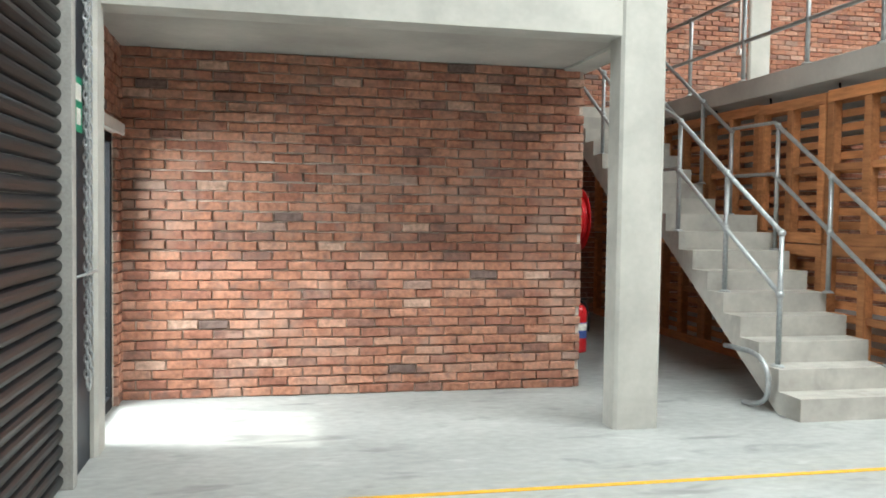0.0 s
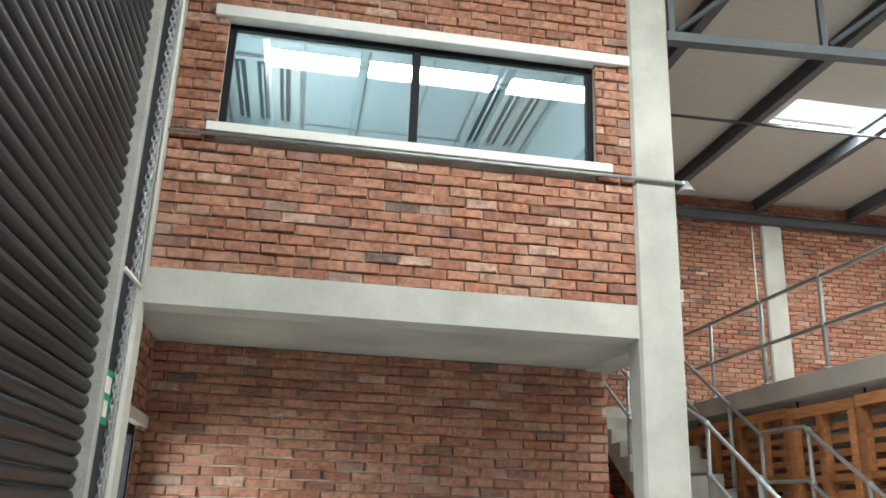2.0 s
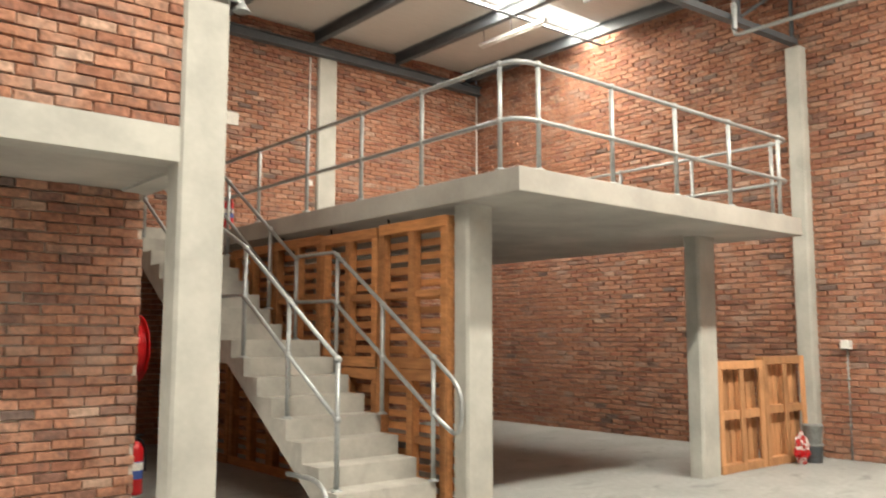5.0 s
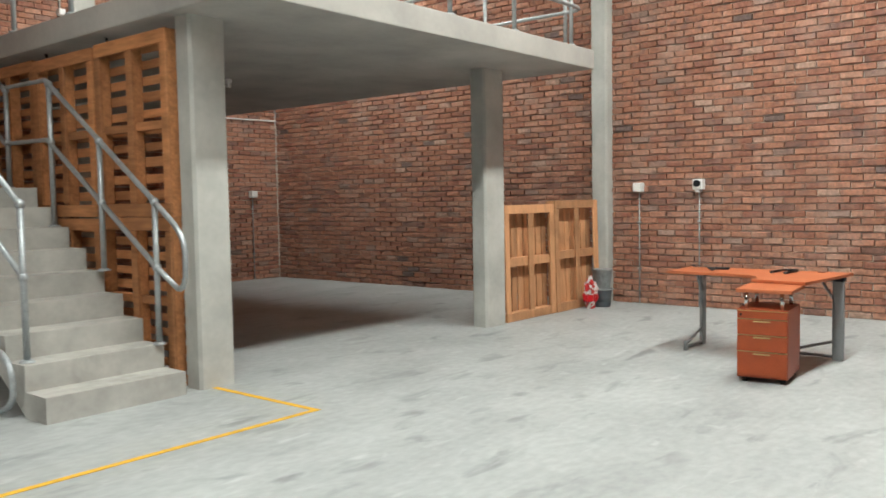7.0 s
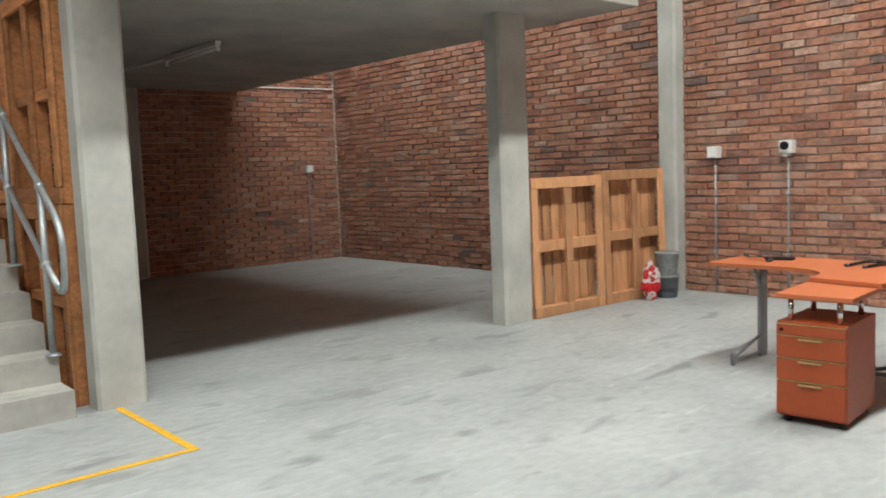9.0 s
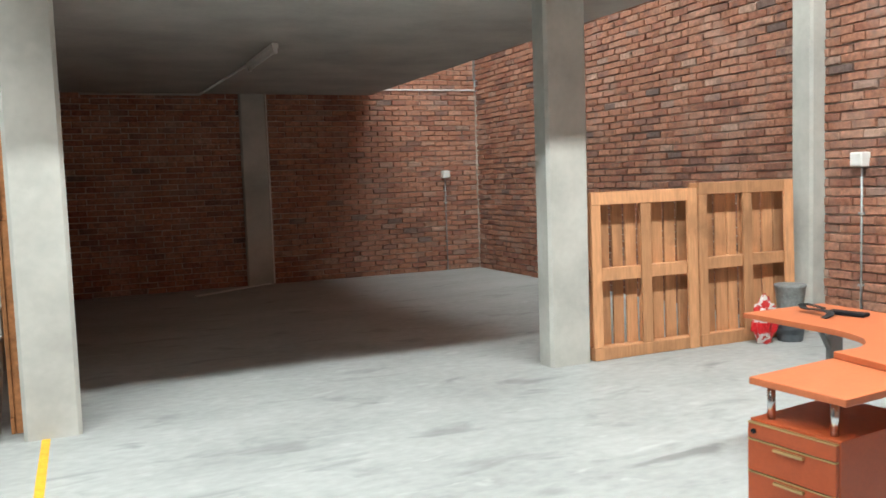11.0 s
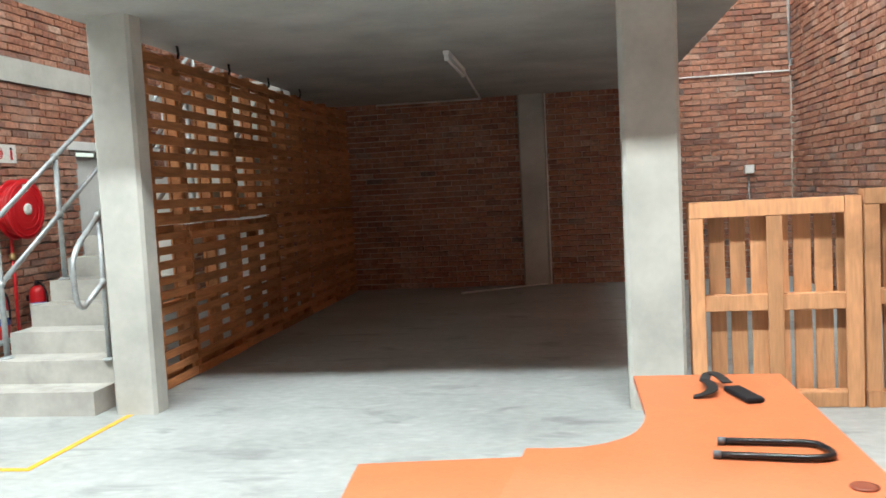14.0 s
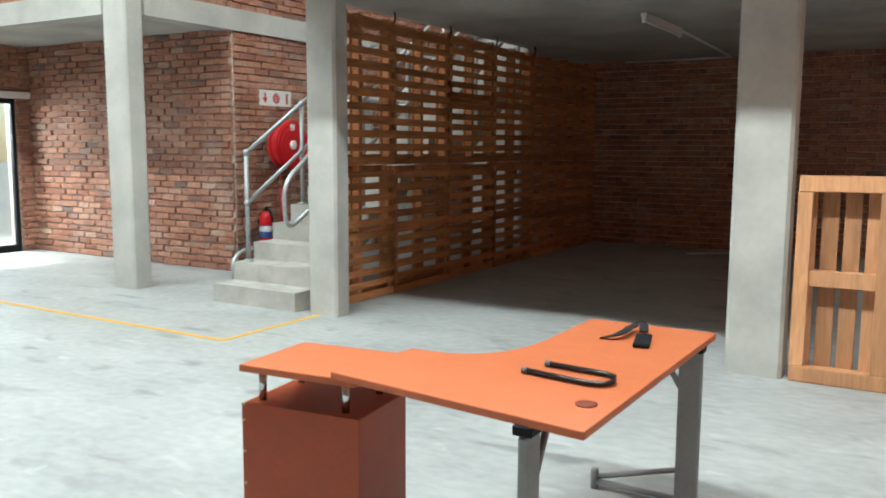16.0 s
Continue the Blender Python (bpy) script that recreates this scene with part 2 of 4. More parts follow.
def block(x0, x1, y0, y1, z0, z1, bevel=0.0, c=0.0):
    bm = bmesh.new()
    hull(bm, x0, x1, y0, y1, z0, z1, c)
    if bevel:
        bmesh.ops.bevel(bm, geom=bm.edges[:], offset=bevel, segments=2, affect="EDGES", profile=0.5)
    return bm


def tube(pts, r, sides=10, bm=None, closed=False):
    """A round pipe along a line of points."""
    bm = bm or bmesh.new()
    pts = [Vector(p) for p in pts]
    rings, up = [], None
    for i, p in enumerate(pts):
        a = pts[i - 1] if (i or closed) else p
        b = pts[(i + 1) % len(pts)] if (i + 1 < len(pts) or closed) else p
        d = (b - a).normalized()
        if up is None:
            up = d.orthogonal().normalized()
        up = (up - d * up.dot(d)).normalized()
        side = d.cross(up)
        rings.append([bm.verts.new(p + r * (math.cos(k * math.tau / sides) * up + math.sin(k * math.tau / sides) * side)) for k in range(sides)])
    n = len(rings)
    for i in range(n if closed else n - 1):
        for k in range(sides):
            j = (k + 1) % sides
            bm.faces.new((rings[i][k], rings[i][j], rings[(i + 1) % n][j], rings[(i + 1) % n][k])).smooth = True
    if not closed:
        bm.faces.new(rings[0][::-1])
        bm.faces.new(rings[-1])
    return bm


def ball(p, r):
    bm = bmesh.new()
    bmesh.ops.create_uvsphere(bm, u_segments=10, v_segments=8, radius=r, matrix=Matrix.Translation(p))
    for f in bm.faces:
        f.smooth = True
    return bm


def lathe(profile, sides=20):
    """A turned body round the z axis from (radius, height) pairs."""
    bm = bmesh.new()
    rings = [[bm.verts.new((r * math.cos(k * math.tau / sides), r * math.sin(k * math.tau / sides), z)) for k in range(sides)] for r, z in profile]
    for a, b in zip(rings, rings[1:]):
        for k in range(sides):
            j = (k + 1) % sides
            bm.faces.new((a[k], a[j], b[j], b[k])).smooth = True
    bm.faces.new(rings[0][::-1])
    bm.faces.new(rings[-1])
    return bm


def mesh_of(name, bm, mat):
    bmesh.ops.recalc_face_normals(bm, faces=bm.faces[:])
    me = bpy.data.meshes.new(name)
    bm.to_mesh(me)
    bm.free()
    me.materials.append(mat)
    return me


def part(name, bm, mat, parent, label="", m=None):
    ob = new(name, mesh_of(name, bm, mat))
    ob.parent = parent
    if m is not None:
        ob.matrix_basis = m
    return tagged(ob, label)


def thing(name, label, category, m=None, group=""):
    ob = new(name)
    ob.empty_display_size = 0.05
    if m is not None:
        ob.matrix_basis = m
    return tagged(ob, label, category, group)


def solid(name, bm, mat, label, category="", kind="", m=None):
    ob = new(name, mesh_of(name, bm, mat))
    if m is not None:
        ob.matrix_basis = m
    return tagged(ob, label, category, kind=kind)


def structure(name, bm, mat, label, category):
    return solid(name, bm, mat, label, category, "structure")


# ---- floor, roof, columns, beams ----
structure("floor", block(LEFT - 0.25, RIGHT + 0.25, FRONT - 0.25, BACK + 0.25, -0.2, 0), FLOOR_MAT, "pale grey power-floated concrete floor with cloudy stains", "floor")
structure("ground", block(-60, LEFT - 0.26, -60, 60, -0.25, -0.06), CONCRETE, "pale concrete yard outside the side door", "ground")

bm = bmesh.new()
ys = sorted({FRONT - 0.25, BACK + 0.25, *[v for s in STRIPS for v in s[:2]]})
for a, b in zip(ys, ys[1:]):
    strip = [s for s in STRIPS if s[0] == a and s[1] == b]
    if strip:
        hull(bm, LEFT - 0.25, strip[0][2], a, b, ROOF, ROOF + 0.08)
        if strip[0][3] < RIGHT + 0.25:
            hull(bm, strip[0][3], RIGHT + 0.25, a, b, ROOF, ROOF + 0.08)
    else:
        hull(bm, LEFT - 0.25, RIGHT + 0.25, a, b, ROOF, ROOF + 0.08)
structure("ceiling", bm, LINING, "off-white insulated metal roof lining between steel purlins", "ceiling")
for i, (y0, y1, x0, x1) in enumerate(STRIPS):
    structure("skylight_%d" % (i + 1), block(x0 - 0.05, x1 + 0.05, y0 - 0.05, y1 + 0.05, ROOF + 0.09, ROOF + 0.1), SHEET, "white translucent skylight strip let into the roof", "skylight")


def i_beam(length, depth, width, web=0.012):
    """An I section along +y from the origin, its underside at z = 0."""
    bm = bmesh.new()
    hull(bm, -width / 2, width / 2, 0, length, 0, web)
    hull(bm, -web / 2, web / 2, 0, length, web, depth - web)
    hull(bm, -width / 2, width / 2, 0, length, depth - web, depth)
    return bm


PURLINS = [-1.85, -0.15, 1.55, 3.25, 4.95, 6.65, 8.35]
for x in PURLINS:
    solid("purlin", i_beam(BACK - FRONT - 0.02, 0.2, 0.11), STEEL, "dark grey painted steel purlin under the roof lining", "roof beam", "structure", pose(x, FRONT + 0.01, ROOF - 0.2))
solid("eave_beam", i_beam(RIGHT - LEFT - 0.02, 0.16, 0.14), STEEL, "dark grey steel beam along the top of the brick wall", "roof beam", "structure", pose(RIGHT - 0.01, BACK - 0.1, ROOF - 0.42, 0, 0, 90))


def truss(y):
    t = thing("roof_truss", "blue-grey painted steel lattice truss across the hall", "truss")
    x0, x1, z0, z1 = 0.36, RIGHT - 0.02, 5.14, ROOF - 0.24
    chord = block(x0, x1, y - 0.05, y + 0.05, z0, z0 + 0.08)
    for v in chord.verts:
        v.co.z += 0.045 * (v.co.x - x0)
    part("bottom_chord", chord, STEEL, t)
    part("top_chord", block(x0, x1, y - 0.05, y + 0.05, z1 - 0.02, z1 + 0.05), STEEL, t)
    n = 6
    for i in range(n + 1):
        x = x0 + 0.06 + (x1 - x0 - 0.12) * i / n
        part("vertical", block(x - 0.025, x + 0.025, y - 0.02, y + 0.02, z0 + 0.082 + 0.045 * (x - x0), z1 - 0.022), STEEL, t)
        if i < n:
            xn = x0 + 0.06 + (x1 - x0 - 0.12) * (i + 1) / n
            part("diagonal", tube([(x + 0.05, y, z0 + 0.12 + 0.045 * (x - x0)), (xn - 0.05, y, z1 - 0.06)], 0.025, 6), STEEL, t)
    return t


truss(0.12)


def column(name, x0, x1, y0, y1, z1, label):
    structure(name, block(x0, x1, y0, y1, 0, z1, c=0.022), CONCRETE, label, "column")


column("column_office", 0, 0.33, 0, 0.22, ROOF - 0.01, "square-edged grey concrete column at the office corner")
column("column_side", LEFT, -3.30, -0.12, 0.12, ROOF - 0.01, "grey concrete column beside the roller shutter")
column("column_mezzanine_1", 2.545, 2.85, 0.012, 0.2, SLAB0, "grey concrete column under the mezzanine beside the stair")
column("column_mezzanine_2", 5.985, 6.33, 0.008, 0.2, SLAB0, "grey concrete column under the mezzanine beside the pallets")
column("column_back", 5.01, 5.37, BACK - 0.07, BACK + 0.05, ROOF - 0.43, "grey concrete pier built into the brick wall")
column("column_right", RIGHT - 0.16, RIGHT + 0.05, -0.02, 0.2, 5.45, "grey concrete pier against the brick wall")

structure("beam_office_front", block(LEFT, -0.002, 0.0, 0.24, SOFFIT, BEAM_TOP), CONCRETE, "grey concrete edge beam under the office wall", "beam")
structure("beam_office_side", block(OFFICE_X - 0.18, 0.325, 0.242, BACK, SOFFIT, BEAM_TOP), CONCRETE, "grey concrete beam along the office side", "beam")
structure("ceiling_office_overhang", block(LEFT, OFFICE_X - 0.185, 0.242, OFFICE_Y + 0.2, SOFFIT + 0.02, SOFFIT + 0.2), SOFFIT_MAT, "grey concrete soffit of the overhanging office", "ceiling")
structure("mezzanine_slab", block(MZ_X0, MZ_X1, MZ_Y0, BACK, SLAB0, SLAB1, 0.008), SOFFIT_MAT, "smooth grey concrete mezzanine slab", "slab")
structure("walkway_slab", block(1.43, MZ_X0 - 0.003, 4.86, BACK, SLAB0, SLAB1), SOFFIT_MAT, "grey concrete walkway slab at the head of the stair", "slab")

# ---- stair ----
RISE1, RISE2, GO = 1.5 / 9, (SLAB1 - 1.5) / 8, 0.268
ST_X0, ST_X1 = 1.43, 2.41


def stair():
    y, z, pts = -0.01, 0.0, []
    for i in range(9):
        pts += [(y, z), (y, z + RISE1)]
        z += RISE1
        y += GO if i < 8 else 0.80
    for i in range(8):
        pts += [(y, z), (y, z + RISE2)]
        z += RISE2
        y += GO
    pts[-1] = (pts[-1][0], SLAB1 - 0.003)
    pts += [(4.858, SLAB1 - 0.003)]
    under = [(0.27, 0.0), (2.22, 1.28), (2.94, 1.28), (4.858, SLAB0 - 0.12)]

    def below(v):
        for (p, q), (r, t) in zip(under, under[1:]):
            if v <= r:
                return max(0.0, q + (t - q) * (v - p) / (r - p))
        return under[-1][1]
    treads = [(pts[i][0], pts[i + 1][0], pts[i][1]) for i in range(1, 34, 2)]
    cuts = sorted({0.27, 2.22, 2.94, *[v for tr in treads for v in tr[:2]]})
    st = thing("stair", "grey cast concrete stair with a landing, scuffed treads", "stair")
    st["kind"] = "structure"
    for p, q in zip(cuts, cuts[1:]):
        z = [tr[2] for tr in treads if tr[0] <= p + 1e-6 and q <= tr[1] + 1e-6][0]
        co = [(p, below(p)), (q, below(q)), (q, z), (p, z)]
        bm = bmesh.new()
        va = [bm.verts.new((ST_X0, *c)) for c in co]
        vb = [bm.verts.new((ST_X1, *c)) for c in co]
        bm.faces.new(va), bm.faces.new(vb[::-1])
        for i in range(4):
            j = (i + 1) % 4
            bm.faces.new((va[i], va[j], vb[j], vb[i]))
        part("step", bm, STAIR_MAT, st)


stair()


# ---- handrails ----
def rail(name, label, posts, top, mid, closed_ends=()):
    """posts: (x, y, base, top); top and mid: lines of points."""
    t = thing(name, label, "handrail")
    for x, y, z0, z1 in posts:
        p = part("post", tube([(x, y, z0), (x, y, z1)], 0.021), GALV, t)
        part("base_plate", lathe([(0.05, 0), (0.05, 0.008), (0.03, 0.02)], 12), GALV, p, m=pose(x, y, z0))
        part("ball_joint", ball((x, y, z1), 0.033), GALV, p)
        f = (z1 - z0) * 0.5
        part("ball_joint", ball((x, y, z1 - (0.47 if z1 - z0 > 0.85 else f)), 0.033), GALV, p)
    part("top_rail", tube(top, 0.02), GALV, t)
    part("mid_rail", tube(mid, 0.02), GALV, t)
    return t


def curve(a, b, c, n=6):
    a, b, c = Vector(a), Vector(b), Vector(c)
    return [tuple((1 - s) ** 2 * a + 2 * s * (1 - s) * b + s * s * c) for s in (i / n for i in range(n + 1))]


def low(pts, d=0.47):
    return [(x, y, z - d) for x, y, z in pts]


LX, RX = 1.50, 2.385
SL = RISE1 / GO
lp = [(LX, 0.38, 2 * RISE1, 1.356), (LX, 1.17, 5 * RISE1, 1.356 + 0.79 * SL), (LX, 2.02, 8 * RISE1, 1.356 + 1.64 * SL)]
rail("handrail_left_flight", "galvanised pipe handrail on the open side of the lower flight", lp,
     [(LX, 0.38, 1.356), (LX, 2.06, 1.356 + 1.68 * SL), (LX, 2.9, 1.356 + 1.68 * SL + 0.36)], low([(LX, 0.38, 1.356), (LX, 2.06, 1.356 + 1.68 * SL), (LX, 2.9, 1.356 + 1.68 * SL)]))
up = [(LX, y, 1.5 + RISE2 * k, 1.5 + RISE2 * k + 0.95) for y, k in ((3.1, 1), (3.9, 4), (4.72, 7))]
rail("handrail_upper_flight", "galvanised pipe handrail on the open side of the upper flight", up,
     [(LX, 2.9, 2.46), (LX, 4.72, up[2][3]), (LX, 4.95, 3.83)], low([(LX, 2.9, 2.46), (LX, 4.72, up[2][3]), (LX, 4.95, 3.83)]))
rp = [(RX, 0.27, 2 * RISE1, 1.36), (RX, 1.01, 5 * RISE1 - 0.0, 1.83), (RX, 1.79, 7 * RISE1, 2.34), (RX, 2.6, 1.5, 2.37), (RX, 3.2, 1.5 + 2 * RISE2, 2.75), (RX, 4.3, 1.5 + 6 * RISE2, 3.45)]
loop = curve((RX, 0.06, 1.22), (RX, -0.09, 1.12), (RX, -0.09, 0.99)) + curve((RX, -0.09, 0.91), (RX, -0.08, 0.69), (RX, 0.05, 0.77))
rail("handrail_wall_side", "galvanised pipe handrail with a rounded lower end beside the pallet screen", rp,
     [(RX, 4.9, 3.83), (RX, 2.65, 2.39), (RX, 1.85, 2.38), (RX, 0.27, 1.36)] + loop, low([(RX, 4.9, 3.83), (RX, 2.65, 2.37), (RX, 1.85, 2.36), (RX, 0.27, 1.36), (RX, 0.03, 1.23)]))
TOPZ = 3.75
x, yf, xr = 2.46, -0.68, 6.82
posts = [(x, y, SLAB1, TOPZ) for y in (4.85, 3.65, 2.54, 1.5, 0.54, -0.48)] + [(px, yf, SLAB1, TOPZ) for px in (2.70, 3.64, 4.60, 5.54, 6.55)] + [(xr, y, SLAB1, TOPZ) for y in (-0.45, 0.6, 1.7, 2.8, 3.9, 5.0, 6.1)]
line = [(x, 4.9, TOPZ), (x, -0.48, TOPZ)] + curve((x, -0.49, TOPZ), (x, yf, TOPZ), (2.7, yf, TOPZ)) + [(6.55, yf, TOPZ)] + curve((6.62, yf, TOPZ), (xr, yf, TOPZ), (xr, -0.5, TOPZ)) + [(xr, BACK - 0.03, TOPZ)]
rail("mezzanine_railing", "galvanised two-rail pipe railing round the mezzanine edge", posts, line, low(line))
bent = [(1.36, 0.62, 0.42), (1.36, 0.30, 0.43)] + curve((1.36, 0.28, 0.43), (1.36, 0.02, 0.42), (1.37, 0.02, 0.24)) + curve((1.37, 0.02, 0.2), (1.37, 0.0, 0.03), (1.34, 0.30, 0.025))
solid("bent_pipe", tube([(x, y + 0.28, z) for x, y, z in bent], 0.02), GALV, "loose bent galvanised pipe leaning against the stair foot", "pipe")

# ---- shell walls with brick faces ----
BL, BH, J = 0.2195, 0.0655, 0.0105


def brick_mesh(name, length, seed):
    """One hand-made looking brick: its face and arrises are uneven."""
    rng = random.Random(seed)
    bm = bmesh.new()
    d, e = 0.03, 0.008
    ring = [(0, 0), (length, 0), (length, BH), (0, BH)]
    v0 = [bm.verts.new((x, 0, z)) for x, z in ring]
    v1 = [bm.verts.new((x, -d + e * 0.6, z)) for x, z in ring]
    v2 = [bm.verts.new((min(max(x, e), length - e) + rng.uniform(-.004, .004), -d + rng.uniform(-.005, .005), min(max(z, e), BH - e) + rng.uniform(-.0035, .0035))) for x, z in ring]
    for a, b in ((v0, v1), (v1, v2)):
        for i in range(4):
            bm.faces.new((a[i], a[(i + 1) % 4], b[(i + 1) % 4], b[i]))
    bm.faces.new(v2)
    return mesh_of(name, bm, BRICK)


FULL = [brick_mesh("brick", BL, k) for k in range(12)]


def brick_wall(name, p0, turn, length, z0, z1, thick, holes, label, near=None, step=1):
    """A wall whose brick face looks along -y before it is turned about z at p0. holes and near: u0, u1, z0, z1 on the face."""
    m = pose(p0[0], p0[1], 0, 0, 0, turn)
    bm = bmesh.new()
    us = sorted({0, length, *[h[0] for h in holes], *[h[1] for h in holes]})
    zs = sorted({z0, z1, *[h[2] for h in holes], *[h[3] for h in holes]})
    for a, b in zip(us, us[1:]):
        for c, d in zip(zs, zs[1:]):
            if not any(h[0] <= a and b <= h[1] and h[2] <= c and d <= h[3] for h in holes):
                hull(bm, a, b, 0.022, thick, c, d)
    wall = structure(name, bm, MORTAR, label, "wall")
    wall.matrix_basis = m
    rng = random.Random(name)
    verts, faces, singles = [], [], 0
    rows = int((z1 - z0) / (BH + J))
    pitch_z = (z1 - z0) / rows
    for r in range(rows):
        z = z0 + r * pitch_z + J / 2
        u = -(BL + J) * (0.5 if r % 2 else 0.0) - rng.random() * 0.02
        while u < length:
            a, b = max(u, 0), min(u + BL + rng.uniform(-.006, .004), length)
            u += BL + J
            spans = [(a, b)]
            for h in holes:
                if z + BH > h[2] + 0.01 and z < h[3] - 0.01:
                    nxt = []
                    for s, e in spans:
                        if e <= h[0] or s >= h[1]:
                            nxt.append((s, e))
                        else:
                            if s < h[0]:
                                nxt.append((s, h[0]))
                            if e > h[1]:
                                nxt.append((h[1], e))
                    spans = nxt
            for s, e in spans:
                if e - s < 0.03:
                    continue
                dz, dy, tilt = rng.uniform(-.004, .004), rng.uniform(-.008, .008), rng.uniform(-.012, .012)
                if near and singles < 300 and e - s > BL - 0.008 and near[0] < s < near[1] and near[2] < z < near[3]:
                    ob = new("brick", rng.choice(FULL))
                    ob.parent = wall
                    ob.matrix_basis = Matrix.Translation((s, 0.022 + dy, z + dz)) @ pose(0, 0, 0, 0, math.degrees(tilt), 0)
                    singles += 1
                    continue
                k = len(verts)
                q, w = 0.03 - dy - 0.022, 0.008
                t = tilt * (e - s)
                for off, pad, rough in ((0.022, 0, 0), (-q + 0.005, 0, 0), (-q, w, 1)):
                    for x, h in ((s + pad, pad), (e - pad, t + pad), (e - pad, t + BH - pad), (s + pad, BH - pad)):
                        verts.append((x + rough * rng.uniform(-.004, .004), off + rough * rng.uniform(-.005, .005), z + dz + h + rough * rng.uniform(-.0035, .0035)))
                for o in (0, 4):
                    for i in range(4):
                        j = (i + 1) % 4
                        faces.append((k + o + i, k + o + j, k + o + 4 + j, k + o + 4 + i))
                faces.append((k + 8, k + 9, k + 10, k + 11))
    me = bpy.data.meshes.new("bricks")
    me.from_pydata(verts, [], faces)
    me.materials.append(BRICK)
    rest = new("brick_courses", me)
    rest.parent = wall
    tagged(rest, "weathered red and brown facing bricks", kind="stuff")
    return wall


SIDE_Y = OFFICE_Y + 0.042
RB = "wall of rough red and brown facing bricks"
brick_wall("wall_office_lower", (LEFT, OFFICE_Y), 0, OFFICE_X - LEFT, 0, SOFFIT + 0.02, 0.04, [], "recessed " + RB + " under the office", near=(0.3, 3.6, 0.0, 1.7))
WX0, WX1, WZ0, WZ1 = WINDOW
brick_wall("wall_office_upper", (-3.30, 0.03), 0, 3.30, BEAM_TOP, ROOF, 0.2, [(WX0 + 3.30, WX1 + 3.30, WZ0 - 0.07, WZ1 + 0.09)], "upper office " + RB, near=(0.3, 3.2, 2.9, 3.9))
brick_wall("wall_office_side_lower", (OFFICE_X, SIDE_Y), 90, BACK - SIDE_Y - 0.01, 0, SOFFIT, 0.18, [(3.40 - SIDE_Y, 4.08 - SIDE_Y, 0, 2.05), (4.42 - SIDE_Y, 5.15 - SIDE_Y, 0, 2.05)], "side " + RB + " under the office", near=(0, 1.5, 0, 2.6))
brick_wall("wall_office_side_upper", (0.27, 0.245), 90, BACK - 0.25, BEAM_TOP, ROOF, 0.18, [], "upper side " + RB)
brick_wall("wall_right", (RIGHT, BACK), -90, BACK - FRONT, 0, ROOF, 0.25, [], "tall " + RB, near=(6.0, 9.2, 0.2, 2.2))
brick_wall("wall_back", (LEFT, BACK), 0, RIGHT - LEFT, 0, ROOF, 0.25, [(LEFT * 0, OFFICE_X - LEFT - 0.2, 0, ROOF)], "tall " + RB, near=(9.6, 12.0, 0.2, 2.6))
SH = (-8.2, -0.62, 5.6)
brick_wall("wall_left", (LEFT, FRONT), 90, BACK - FRONT, 0, ROOF, 0.25, [(SH[0] - FRONT, SH[1] + 0.4 - FRONT, 0, SH[2]), (DOOR[0] - FRONT, DOOR[1] - FRONT, 0, DOOR[2])], "side " + RB)
brick_wall("wall_front", (RIGHT, FRONT), 180, RIGHT - LEFT, 0, ROOF, 0.25, [], "end " + RB)

# ---- office window ----
w = thing("window_1", "wide two-pane office window in a black frame", "window")
w["kind"] = "structure"
y0 = 0.09
part("window_sill", block(WX0 - 0.06, WX1 + 0.1, -0.035, 0.25, WZ0 - 0.068, WZ0, 0.006), WHITE, w, "white painted sill")
part("lintel", block(WX0 - 0.1, -0.003, -0.015, 0.25, WZ1 + 0.002, WZ1 + 0.088, 0.005), WHITE, w, "white painted lintel")
for a, b, c, d in ((WX0, WX0 + 0.05, WZ0, WZ1), (WX1 - 0.05, WX1, WZ0, WZ1), (WX0 + 0.05, WX1 - 0.05, WZ0, WZ0 + 0.04), (WX0 + 0.05, WX1 - 0.05, WZ1 - 0.04, WZ1)):
    part("window_frame", block(a, b, y0, y0 + 0.06, c + 0.001, d - 0.001, 0.003), BLACK, w)
xm = (WX0 + WX1) / 2
part("mullion", block(xm - 0.03, xm + 0.03, y0, y0 + 0.06, WZ0 + 0.041, WZ1 - 0.041, 0.003), BLACK, w)
for a, b in ((WX0 + 0.05, xm - 0.03), (xm + 0.03, WX1 - 0.05)):
    part("pane", block(a, b, y0 + 0.025, y0 + 0.031, WZ0 + 0.04, WZ1 - 0.04), GLASS, w, "reflective glass pane")
bm = bmesh.new()
hull(bm, LEFT, OFFICE_X - 0.2, 3.32, 3.42, BEAM_TOP, 5.6)
hull(bm, LEFT, OFFICE_X - 0.2, 0.25, 3.32, 5.5, 5.6)
hull(bm, LEFT, LEFT + 0.06, 0.25, 3.32, BEAM_TOP + 0.02, 5.5)
hull(bm, OFFICE_X - 0.24, OFFICE_X - 0.2, 0.26, 3.32, BEAM_TOP + 0.02, 5.5)
hull(bm, LEFT, OFFICE_X - 0.2, 0.25, 3.32, BEAM_TOP - 0.02, BEAM_TOP + 0.02)
structure("wall_office_room", bm, PLASTER, "plain white plastered office room behind the glass", "wall")

